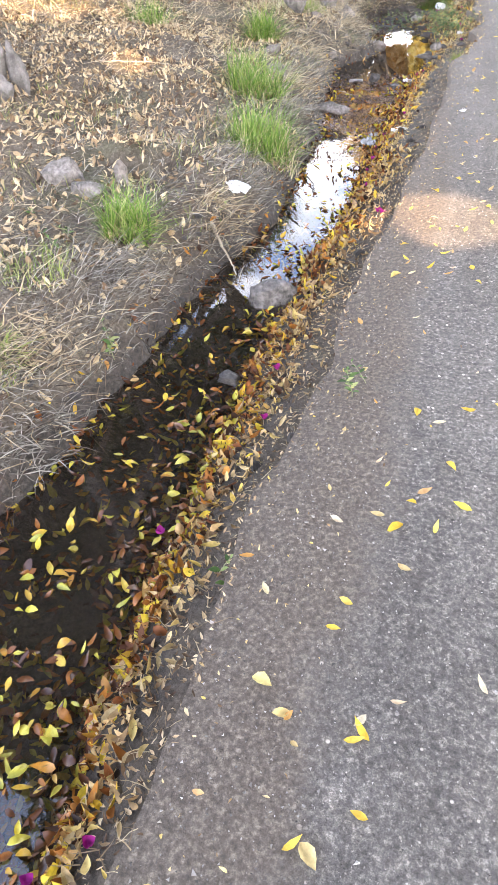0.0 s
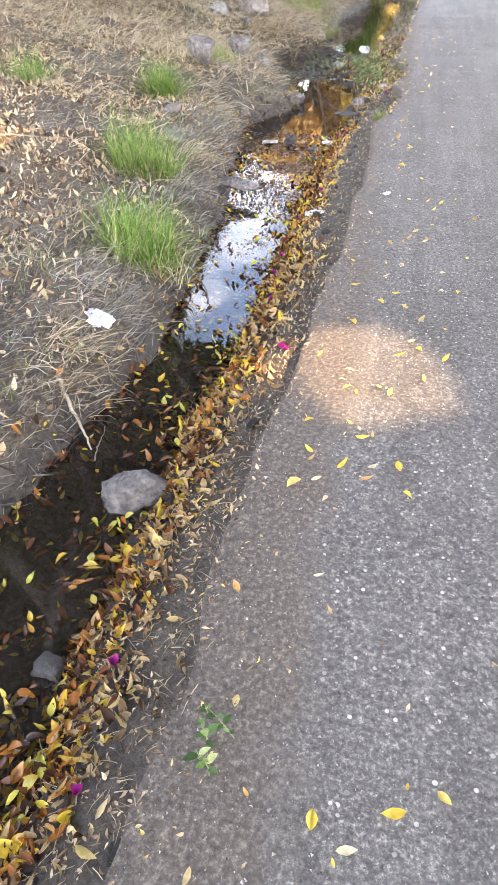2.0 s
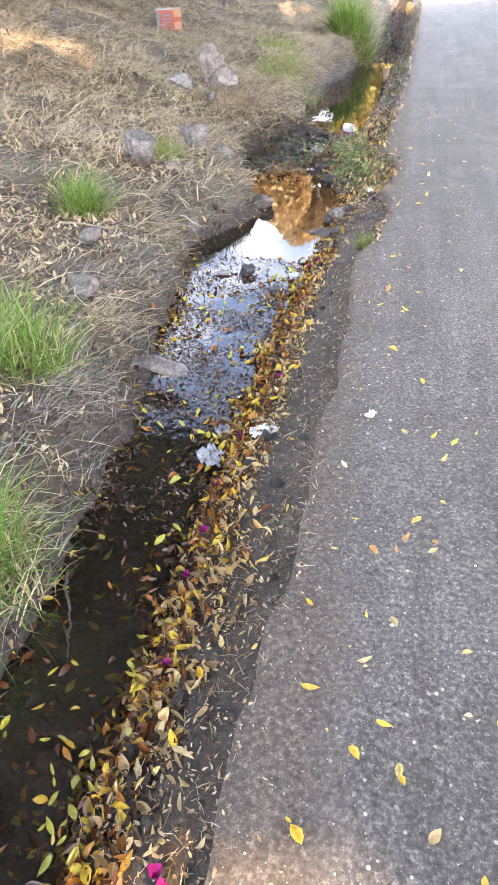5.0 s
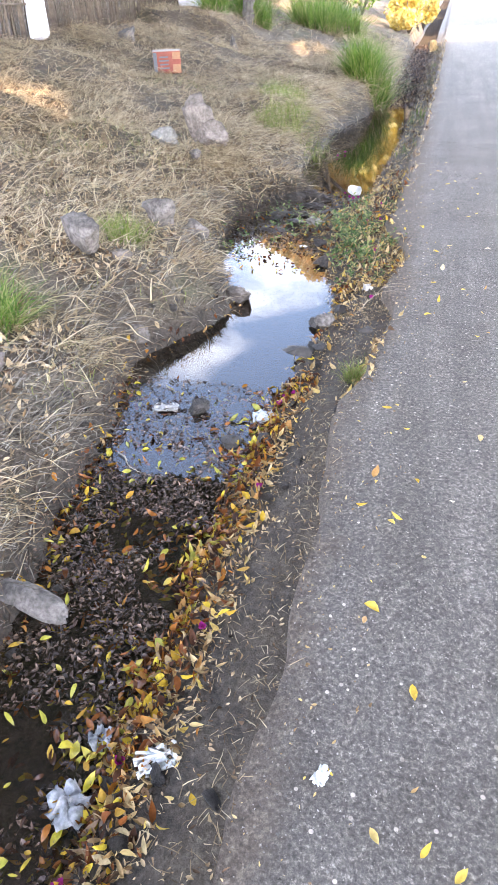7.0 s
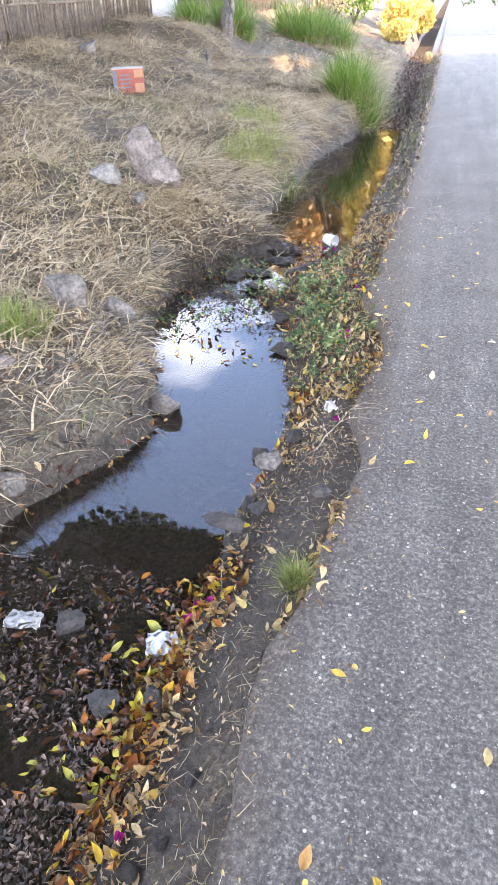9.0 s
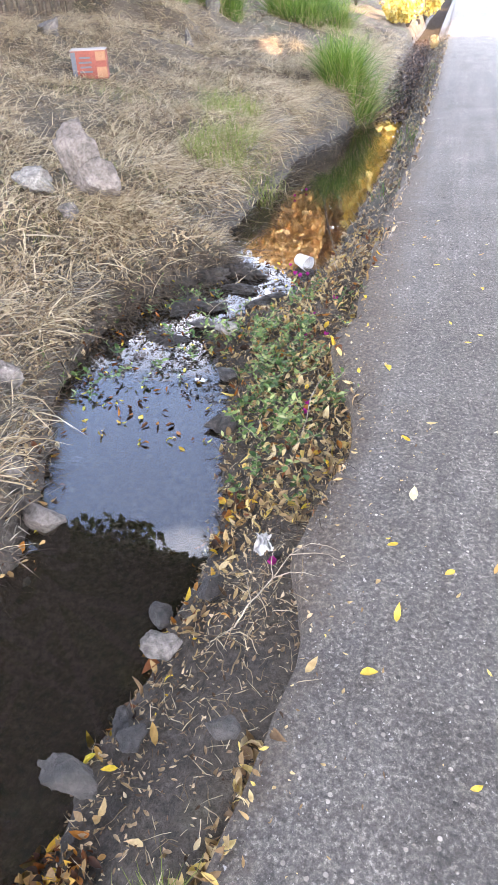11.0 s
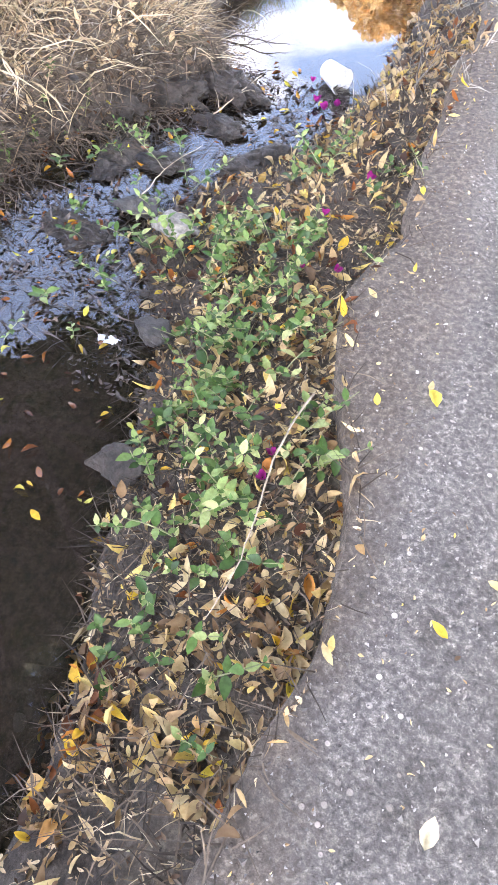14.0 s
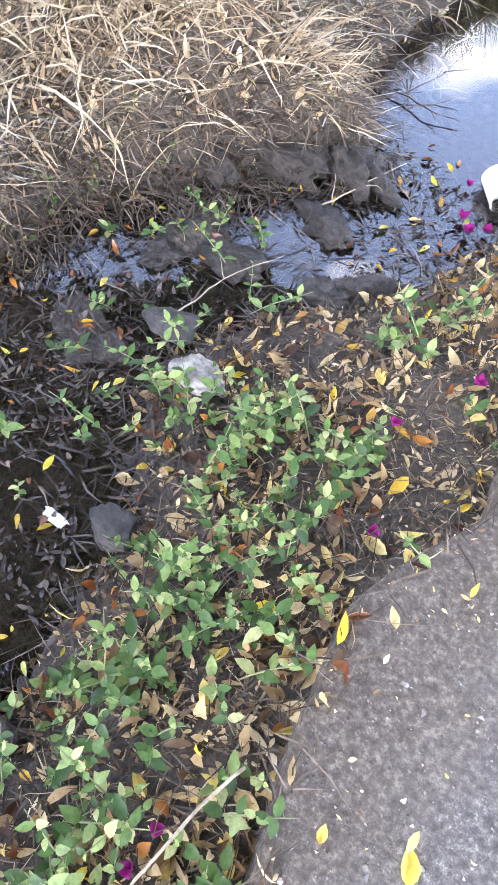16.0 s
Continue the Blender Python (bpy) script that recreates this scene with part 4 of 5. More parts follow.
stone("rock", -0.98, 7.08, 0.18, 0.14, 0.13, STONE, 15, "grey stone at the foot of the bank", 40)
stone("rock", -1.26, 7.56, 0.15, 0.12, 0.1, STONE_PINK, 16, G, 10)
stone("rock", -1.63, 10.12, 0.17, 0.14, 0.14, STONE, 17, G, 0)
stone("rock", -1.34, 10.75, 0.22, 0.18, 0.13, STONE, 18, "low grey stone among the grass", 33)
stone("dark_rock", -0.47, 6.57, 0.12, 0.1, 0.12, STONE_DARK, 19, "small dark wet stone standing out of the stream", 20, z=-0.2, sink=0.3)
stone("rock", -0.64, 7.9, 0.25, 0.14, 0.17, STONE_PINK, 20, "pointed grey stone at the water's edge", -35, ry=-10, z=-0.2, sink=0.42, cuts=7)
stone("dark_rock", -0.74, 7.78, 0.13, 0.1, 0.07, STONE_DARK, 22, "dark wet stone on the muddy shore", 10, z=-0.2, sink=0.35)
stone("flat_stone", -0.06, 7.06, 0.2, 0.12, 0.06, STONE_DARK, 23, "flat grey stone jutting from the road bank", 5, z=-0.1, sink=0.4, cuts=7)
stone("dark_rock", 0.02, 7.2, 0.09, 0.07, 0.05, STONE_DARK, 24, "dark stone set in the road bank", 45, z=-0.13)
stone("dark_rock", 0.02, 7.45, 0.14, 0.09, 0.1, STONE, 25, "grey stone set in the earth of the road bank", 15, z=-0.1)
stone("dark_rock", -0.06, 7.6, 0.12, 0.08, 0.08, STONE_DARK, 26, "small dark stone at the water's edge", -20, z=-0.2, sink=0.3)
stone("dark_rock", -0.08, 6.38, 0.14, 0.11, 0.09, STONE_DARK, 27, "dark wet stone among fallen leaves", 0, z=-0.2, sink=0.3)
stone("dark_rock", -0.24, 6.33, 0.12, 0.1, 0.07, STONE_DARK, 28, "dark wet stone among fallen leaves", 50, z=-0.2, sink=0.3)
stone("dark_rock", -0.29, 9.03, 0.15, 0.12, 0.1, STONE_DARK, 29, "rounded dark wet stone in the mud", 10, z=-0.2, sink=0.3)
stone("pale_rock", -0.4, 9.42, 0.15, 0.12, 0.11, STONE_PALE, 30, "speckled pale stone among green herbs", 20, z=-0.18, sink=0.15)
stone("dark_rock", -0.58, 9.52, 0.2, 0.14, 0.09, STONE_DARK, 31, "low grey stone in the mud beside green herbs", -15, z=-0.19, sink=0.3)
stone("dark_rock", -0.17, 8.62, 0.2, 0.12, 0.1, MUDDY, 32, "dark wet stone at the water's edge", 35, z=-0.2, sink=0.3)
stone("rock", 0.06, 7.7, 0.12, 0.09, 0.06, STONE_DARK, 33, "grey stone set in the earth of the road bank", 35, ry=12, z=-0.14, sink=0.3, cuts=7)
stone("rock", -0.03, 7.25, 0.09, 0.07, 0.08, STONE_DARK, 34, "small grey stone at the water's edge", 80, z=-0.18, sink=0.25)
stone("rock", 0.24, 7.22, 0.1, 0.07, 0.04, STONE_DARK, 35, "flat grey stone at the edge of the asphalt", 0, z=-0.02, sink=0.45, cuts=7)
stone("rock", -1.5, 2.78, 0.3, 0.17, 0.16, STONE, 36, "pale grey stone lying on the leafy bank", 15, sink=0.25)
stone("rock", -1.28, 2.68, 0.2, 0.15, 0.14, STONE, 37, "grey stone lying beside a grass tuft", -20, sink=0.25)
stone("rock", -1.2, 2.9, 0.12, 0.1, 0.15, STONE_PINK, 38, "small upright stone on the leafy bank", 0, sink=0.2)
stone("rock", -1.38, 6.32, 0.26, 0.2, 0.15, STONE_PINK, 39, G, 20)
stone("rock", -1.15, 5.7, 0.3, 0.2, 0.12, STONE_PINK, 40, G, -30)
stone("rock", -4.3, 14.9, 0.4, 0.26, 0.3, STONE, 41, "grey stone on the bank near the carton", 12, sink=0.3)
stone("rock", -1.95, 21.0, 0.5, 0.3, 0.25, STONE_PINK, 42, "large pinkish stone beyond the tall grass", 5, sink=0.25)
MUDLUMP = "lump of dark rooty mud on the eroded shore"
for k, (x, y, w, l, h, rz) in enumerate(((-0.62, 10.34, 0.34, 0.16, 0.16, -30), (-0.78, 10.2, 0.3, 0.2, 0.2, 15), (-0.95, 10.06, 0.3, 0.18, 0.2, -20), (-0.86, 10.42, 0.34, 0.26, 0.26, 40), (-1.12, 9.92, 0.3, 0.2, 0.2, 10),
                                         (-0.62, 9.8, 0.17, 0.13, 0.08, 0), (-0.24, 9.98, 0.26, 0.1, 0.09, 40), (-0.36, 9.86, 0.16, 0.12, 0.06, 10), (-0.78, 9.7, 0.14, 0.1, 0.06, 70), (-0.5, 10.08, 0.2, 0.12, 0.06, -15))):
    tagged(stone("mud_lump", x, y, w, l, h * 0.8, MUDDY, 100 + k, MUDLUMP, rz, z=-0.2, sink=0.36, cuts=2, rough=0.5), MUDLUMP, "mud", "mud lumps on the shore")
stone("dark_rock", -0.22, 1.75, 0.12, 0.1, 0.08, STONE_DARK, 49, "dark wet stone among leaves in the stream", 5, z=-0.21, sink=0.3)
pebble = [stone_mesh(0.5, 0.4, 0.3, 60 + k, m_, 4) for k, m_ in enumerate((STONE_DARK, STONE_DARK, MUDDY, STONE_DARK))]
for k in range(140):
    y = rng.uniform(0.0, 11.0)
    x = float(edge_left(y)) - rng.uniform(-0.12, 0.2) if rng.random() < 0.6 else rng.uniform(float(edge_right(y)) - 0.1, float(edge_road(y)))
    s = rng.uniform(0.025, 0.07)
    ob = new("pebble", pebble[k % 4])
    ob.matrix_basis = pose(x, y, float(top(x, y)) + 0.1 * s, 0, 0, rng.uniform(0, 360)) @ Matrix.Scale(s, 4)
    tagged(ob, "small rough pebble on the edge of the stream", "pebble", "pebbles along the stream")


# ---- grass tufts ----
def tuft(x, y, n, h, r, mat, label, dry=0.3, lean=(0.45, 1.5), droop=0.6, wid=(0.003, 0.006)):
    g = float(top(x, y))
    th = tagged(empty("grass_tuft", x, y, g), label, "grass tuft")
    a, q = rng.uniform(0, 6.28, n), r * np.sqrt(rng.random(n))
    P_ = np.stack([q * np.cos(a), q * np.sin(a), q * 0], 1)
    P_[:, 2] = land(P_[:, 0] + x, P_[:, 1] + y) - g - 0.01
    part("foliage", blades("foliage", P_, mat, (h * 0.5, h * 1.15), lean, wid, droop, steps=5), th)
    m = int(n * dry)
    part("thatch", blades("thatch", P_[:m] * np.array([1.15, 1.15, 1]), STRAW, (h * 0.3, h * 0.8), (0.1, 1.2), wid, 0.8, steps=4), th, "dry straw coloured blades")
    return th


th = tagged(empty("dead_grass_clump", -1.42, 10.28, float(top(-1.42, 10.28))), "thick clump of pale straw above the muddy shore", "dead grass")
P_ = np.stack([rng.normal(0, 0.16, 700), rng.normal(0, 0.16, 700), np.zeros(700)], 1)
P_[:, 2] = land(P_[:, 0] - 1.42, P_[:, 1] + 10.28) - float(top(-1.42, 10.28))
part("thatch", blades("thatch", P_, STRAW, (0.1, 0.3), (0.0, 0.9), (0.004, 0.009), 1.0, -0.7, 1.6, steps=5), th)

BRIGHT = "bright green tuft of long grass with dry blades at its base"
tuft(-0.95, 2.42, 420, 0.25, 0.11, GRASS, BRIGHT)
tuft(-0.73, 3.87, 620, 0.34, 0.19, GRASS, BRIGHT)
tuft(-1.08, 4.9, 560, 0.36, 0.2, GRASS, BRIGHT)
tuft(-1.55, 6.65, 520, 0.34, 0.13, GRASS, BRIGHT)
tuft(-1.4, 7.95, 260, 0.24, 0.1, GRASS_LIT, "thin light green grass tuft on the bank", 0.5)
tuft(0.25, 6.83, 260, 0.12, 0.045, GRASS_LIT, "small light green grass tuft at the asphalt's edge", 0.6, wid=(0.002, 0.004))
tuft(-1.15, 12.1, 900, 0.28, 0.42, GRASS_LIT, "wide patch of thin light green grass", 0.6)
tuft(-1.5, 13.2, 420, 0.3, 0.3, GRASS_LIT, "patch of thin light green grass on the dry bank", 0.8)
tuft(-1.55, 8.0, 260, 0.16, 0.25, GRASS_LIT, "patch of short thin green grass", 0.6)
tuft(-0.68, 15.6, 2200, 0.68, 0.3, GRASS, "large tuft of tall bright green grass above the ditch", 0.3, lean=(0.7, 1.55), wid=(0.006, 0.011))
tuft(-2.4, 20.6, 1600, 0.8, 0.5, GRASS, "large tuft of tall bright green grass near the fence", 0.2, wid=(0.008, 0.013))
tuft(-1.95, 21.3, 1400, 0.75, 0.45, GRASS, "large tuft of tall bright green grass near the fence", 0.2, wid=(0.008, 0.013))
tuft(-3.45, 19.2, 900, 0.75, 0.4, GRASS, "tuft of tall green grass in front of the fence", 0.2, wid=(0.008, 0.013))
tuft(-3.95, 18.3, 500, 0.6, 0.25, GRASS, "tuft of tall green grass beside the white post", 0.2, wid=(0.008, 0.013))
tuft(-2.5, 6.2, 300, 0.3, 0.16, GRASS, "dark green tuft of grass near the tree trunk")
tuft(-2.6, 1.9, 260, 0.12, 0.25, GRASS_LIT, "patch of short green grass on the leafy bank", 0.3)
tuft(-1.15, 1.9, 200, 0.1, 0.2, GRASS_LIT, "patch of short green grass on the leafy bank", 0.3)
tuft(-0.95, 1.3, 200, 0.14, 0.12, GRASS_LIT, "thin green grass at the ditch's edge", 0.6)
HANG = "clump of straw coloured dead grass hanging over the ditch"
for k in range(26):
    y = 1.0 + 0.62 * k + rng.uniform(-.2, .2)
    x = float(edge_left(np.array(y))) - rng.uniform(0.1, 0.26)
    g = float(top(x, y))
    n = 170 if y < 12 else 260
    th = tagged(empty("dead_grass_clump", x, y, g), HANG, "dead grass", "dead grass clumps over the ditch")
    a, q = rng.uniform(0, 6.28, n), 0.13 * np.sqrt(rng.random(n))
    P_ = np.stack([q * np.cos(a), q * np.sin(a) * 1.5, q * 0 - 0.01], 1)
    P_[:, 2] = land(P_[:, 0] + x, P_[:, 1] + y) - g - 0.005
    part("thatch", blades("thatch", P_, STRAW if k % 2 else STRAW_GREY, (0.06, 0.2), (0.1, 1.0), (0.0025, 0.006), 0.6, rng.uniform(-.5, .3), 1.0, steps=5), th)


# ---- green herbs by the pool ----
def herb_leaf_mesh(L_, W_):
    v, f = leaf_form(L_, W_, 0.35, -0.18)
    v[:, 0] += L_ * 0.5
    return mesh_of("leaf", v, f, HERB)


HL = [herb_leaf_mesh(0.029, 0.0155), herb_leaf_mesh(0.02, 0.0115), herb_leaf_mesh(0.034, 0.0165)]


def herb(x, y, h, pairs, lean, seed, label, s=1.0, z=None):
    r = random.Random(seed)
    g = float(top(x, y)) if z is None else z
    th = tagged(empty("green_herb", x, y, g, r.uniform(0, 360), s), label, "herb", "herbs beside the pool")
    p = [Vector((lean * h * (k / 4) ** 1.3, r.uniform(-.004, .004), h * k / 4)) for k in range(5)]
    part("stem", tubes_mesh("stem", [tube(p, [0.0016, 0.0015, 0.0013, 0.0011, 0.0008], 5)], HERB_STEM), th)
    for k in range(pairs):
        t = 0.3 + 0.7 * k / max(pairs - 1, 1)
        q = p[min(int(t * 4), 3)].lerp(p[min(int(t * 4) + 1, 4)], t * 4 - int(t * 4))
        a = 90 * k + r.uniform(-20, 20)
        for side in (0, 180):
            lf = part("leaf", HL[(k + seed) % 3 if k < pairs - 1 else 1], th)
            lf.matrix_basis = pose(q.x, q.y, q.z, 0, -r.uniform(5, 40) - 18 * (k == pairs - 1), a + side) @ Matrix.Scale(r.uniform(0.8, 1.2) * (0.75 if k == pairs - 1 else 1), 4)
    return th


PLANTED = "low green herb with pairs of pointed leaves among fallen leaves"
protos = [herb(0.0, 9.35 + 0.03 * k, 0.04 + 0.014 * k, 3 + k % 3, 0.3 + 0.15 * k, k, PLANTED) for k in range(6)]
count = 0
while count < 205:
    x, y = rng.uniform(-0.55, 0.3), rng.uniform(8.1, 10.0)
    r_, e_ = float(edge_right(np.array(y))), float(edge_road(np.array(y)))
    u = (x - r_) / max(e_ - r_, 0.1)
    dens = math.exp(-((u - 0.38) / 0.36) ** 2) * (1.0 if 8.95 < y < 9.75 else 0.4 if y < 8.4 else 0.75 if y < 8.9 else 0.35)
    if wave(x, y, 0.3, 70) < -0.06 or rng.random() > dens:
        continue
    z = float(top(x, y))
    if z < -0.215:
        continue
    copy_thing(protos[count % 6], pose(x, y, z - 0.004, rng.uniform(-14, 14), rng.uniform(-14, 14), rng.uniform(0, 360)) @ Matrix.Scale(rng.uniform(0.75, 1.25), 4))
    count += 1
for k in range(48):
    y = rng.uniform(8.7, 10.0)
    x = rng.uniform(-1.15, -0.45) if k % 3 else float(edge_left(np.array(y))) - rng.uniform(-0.06, 0.1)
    o = copy_thing(protos[k % 6], pose(x, y, max(float(top(x, y)), -0.212), rng.uniform(-14, 14), rng.uniform(-14, 14), rng.uniform(0, 360)) @ Matrix.Scale(rng.uniform(0.7, 1.2), 4))
    tagged(o, "small green herb standing in shallow muddy water")
for (x, y, s) in ((0.27, 1.56, 1.0), (0.29, 1.5, 0.9), (0.25, 1.62, 0.8), (0.32, 1.58, 0.7), (0.07, 0.77, 1.0), (0.1, 0.72, 0.8), (-0.7, 1.66, 1.2), (-0.72, 1.7, 1.0), (-0.67, 2.9, 1.0),
                  (-1.7, 2.2, 1.2), (-1.8, 2.5, 1.2), (-1.6, 2.0, 1.0), (-1.2, 2.3, 1.1), (-1.1, 2.1, 1.0), (-1.9, 1.9, 1.1), (-1.45, 2.4, 1.0)):
    for j in range(1 if s < 1.1 else 2):
        o = copy_thing(protos[(j * 3 + int(x * 50)) % 6], pose(x + 0.03 * j, y - 0.02 * j, float(top(x, y)) - 0.003, 0, 0, 120 * j + x * 500) @ Matrix.Scale(s, 4))
        tagged(o, "small green weed growing out of bare earth", group="weeds on the verge")

# ---- single fallen leaves on the asphalt ----
LM = []
for k in range(8):
    v, f = leaf_form(1.0, rng.uniform(0.34, 0.6), rng.uniform(0.1, 0.9), rng.uniform(-0.6, 1.2), rng.uniform(-0.9, 0.9))
    LM.append(mesh_of("fallen_leaf", v, f, YELLOW))


def road_leaf(x, y, size, k, label="yellow fallen leaf lying on the asphalt"):
    ob = new("fallen_leaf", LM[k % 8])
    ob.matrix_basis = pose(x, y, float(top(x, y)) + 0.004, rng.uniform(-8, 8), rng.uniform(-8, 8), rng.uniform(0, 360)) @ Matrix.Scale(size, 4)
    return tagged(ob, label, "leaf", "fallen leaves on the road")


SPOTS_A = ((0.50, 1.46), (0.57, 1.42), (0.65, 1.50), (0.62, 1.24), (0.66, 1.08), (0.35, 0.41), (0.51, 0.42), (0.50, 0.40), (0.29, 0.47), (0.23, 0.70), (0.54, 0.84), (0.50, 0.97), (0.45, 1.00), (0.35, 0.95), (0.60, 0.99), (0.43, 0.19), (0.46, 0.18),
           (0.60, 4.30), (0.57, 4.22), (0.48, 4.16), (0.65, 4.18), (0.90, 4.50), (0.54, 3.62), (0.36, 3.68), (0.38, 3.35), (0.62, 3.23), (0.58, 3.12), (0.41, 2.88))
SPOTS_B = ((0.56, 2.87), (0.75, 3.12), (0.49, 2.61), (0.44, 2.47), (0.31, 2.36), (0.61, 2.49), (0.52, 2.42), (0.64, 2.38), (0.43, 6.45), (0.43, 5.99), (0.40, 5.81), (0.52, 5.77), (0.48, 5.37), (0.61, 5.12), (0.13, 4.78), (0.80, 6.31), (0.55, 4.76),
           (0.62, 8.11), (0.61, 7.62), (0.45, 8.95), (0.46, 8.925), (0.74, 7.80), (0.42, 7.42), (0.56, 7.43), (0.53, 10.64))
for k, (x, y) in enumerate(SPOTS_A + SPOTS_B):
    road_leaf(x, y, rng.uniform(0.036, 0.054), k)
for k in range(150):
    y = rng.uniform(-0.3, 11.0) if k % 3 else rng.uniform(-0.3, 4.8)
    x = float(edge_road(np.array(y))) + 0.03 + rng.gamma(1.6, 0.28)
    if x < 1.6:
        road_leaf(x, y, rng.uniform(0.018, 0.042), k, "small dry leaf lying on the asphalt")

# ---- single leaves and petals in and beside the water ----
bract = mesh_of("bract", *leaf_form(0.034, 0.028, 0.9, 1.0, 0.6), MAGENTA)
BLOOMS = ((-0.18, 0.94), (-0.04, 1.76), (-0.07, 0.03), (0.04, 0.11), (0.10, 3.25), (0.12, 3.22), (-0.05, 3.76), (-0.08, 6.66), (-0.11, 4.86), (-0.12, 4.56), (-0.07, 6.73), (-0.03, 6.74), (-0.01, 5.98), (-0.61, 12.10), (0.23, 7.80), (0.16, 8.66), (0.02, 9.58),
          (0.10, 9.79), (0.02, 9.33), (0.13, 9.34), (0.16, 8.72), (-0.20, 10.32), (-0.24, 10.36), (-0.16, 10.36), (-0.3, 10.5), (0.0, 1.45), (-0.1, 4.1), (-0.1, 4.3), (-0.02, 5.3), (-0.55, 12.3))
for k, (x, y) in enumerate(BLOOMS):
    th = tagged(empty("magenta_blossom", x, y, max(float(top(x, y)), WATER_Z) + 0.012, rng.uniform(0, 360), rng.uniform(0.65, 0.95), rng.uniform(-20, 20)), "fallen magenta papery blossom among leaves", "flower", "fallen magenta blossoms")
    for j in range(3):
        b_ = part("bract", bract, th)
        b_.matrix_basis = pose(0.012 * math.cos(2.1 * j), 0.012 * math.sin(2.1 * j), 0.004, 0, -25, 120 * j)


# ---- litter left by people ----
def sheet(name, w, h, mat, seed, crumple=0.02, torn=0.25, nx_=16, ny_=12, thick=0.0015):
    """A crumpled, torn sheet with a thickness."""
    bm = bmesh.new()
    rows = []
    for j in range(ny_ + 1):
        row = []
        for i_ in range(nx_ + 1):
            u_, v_ = i_ / nx_ - 0.5, j / ny_ - 0.5
            q = Vector((u_ * 3, v_ * 3, seed * 3.7))
            zz = crumple * noise.fractal(q * 1.6, 0.7, 2.1, 4) + crumple * 1.2 * abs(noise.noise(q * 1.1))
            row.append(bm.verts.new((u_ * w + crumple * noise.noise(q + Vector((9, 0, 0))), v_ * h + crumple * noise.noise(q + Vector((0, 9, 0))), zz)))
        rows.append(row)
    for j in range(ny_):
        for i_ in range(nx_):
            u_, v_ = (i_ + 0.5) / nx_ - 0.5, (j + 0.5) / ny_ - 0.5
            if (abs(u_) ** 2.5 + abs(v_) ** 2.5) ** 0.4 * 2 + torn * 2 * noise.noise(Vector((u_ * 5, v_ * 5, seed))) < 1.05:
                bm.faces.new((rows[j][i_], rows[j][i_ + 1], rows[j + 1][i_ + 1], rows[j + 1][i_]))
    bmesh.ops.delete(bm, geom=[v_ for v_ in bm.verts if not v_.link_faces], context="VERTS")
    lower = bmesh.ops.duplicate(bm, geom=bm.verts[:] + bm.edges[:] + bm.faces[:])["geom"]
    low = [g_ for g_ in lower if isinstance(g_, bmesh.types.BMVert)]
    for v_ in low:
        v_.co.z -= thick
    bmesh.ops.reverse_faces(bm, faces=[g_ for g_ in lower if isinstance(g_, bmesh.types.BMFace)])
    bmesh.ops.bridge_loops(bm, edges=[e_ for e_ in bm.edges if e_.is_boundary])
    me = bpy.data.meshes.new(name)
    bm.to_mesh(me)
    bm.free()
    me.polygons.foreach_set("use_smooth", [True] * len(me.polygons))
    me.materials.append(mat)
    return me


def scrap(name, x, y, w, h, mat, seed, label, cat, rz=0, z=None, crumple=0.02, torn=0.25, thick=0.0015, rx=0.0):
    ob = new(name, sheet(name, w, h, mat, seed, crumple, torn, thick=thick))
    ob.matrix_basis = pose(x, y, (max(float(top(x, y)), WATER_Z) if z is None else z) + 0.006, rx, 0, rz)
    return tagged(ob, label, cat)


scrap("plastic_scrap", -0.65, 3.16, 0.17, 0.075, FOAM, 2, "folded dirty white plastic scrap on the bank", "litter", -25, z=float(top(-0.65, 3.16)) + 0.035, crumple=0.016, torn=0.02, rx=25)
scrap("foam_scrap", 0.0, 4.87, 0.11, 0.07, FOAM, 4, "torn white foam piece on the leaves", "litter", 30, torn=0.5, thick=0.008, crumple=0.012)
scrap("foam_scrap", 0.42, 4.86, 0.05, 0.03, FOAM, 5, "small torn white foam piece on the asphalt", "litter", 70, torn=0.5, thick=0.004, crumple=0.006)
scrap("plastic_bag", -0.2, 4.74, 0.1, 0.1, GREYBAG, 6, "crumpled greyish plastic bag among wet leaves", "litter", 40, crumple=0.028, torn=0.2)
scrap("plastic_bag", -0.19, 4.92, 0.065, 0.06, GREYBAG, 7, "small crumpled plastic film among wet leaves", "litter", 10, crumple=0.022, torn=0.2)
scrap("foam_scrap", -0.13, 6.58, 0.12, 0.09, FOAM, 8, "jagged white foam piece on the leaf bed", "litter", 20, torn=0.4, thick=0.01, crumple=0.014)
scrap("paper_scrap", -0.62, 6.56, 0.12, 0.08, PAPER, 9, "soaked pale paper scrap in the stream", "litter", 0, torn=0.5, crumple=0.015)
scrap("wrapper", -0.41, 8.98, 0.06, 0.025, WHITE, 10, "small white wrapper lying in the mud", "litter", 5, torn=0.1, crumple=0.006)
scrap("paper_scrap", 0.2, 7.82, 0.05, 0.075, PAPER, 13, "pale paper scrap among the dead grass", "litter", 20, torn=0.15, crumple=0.02, z=-0.03)

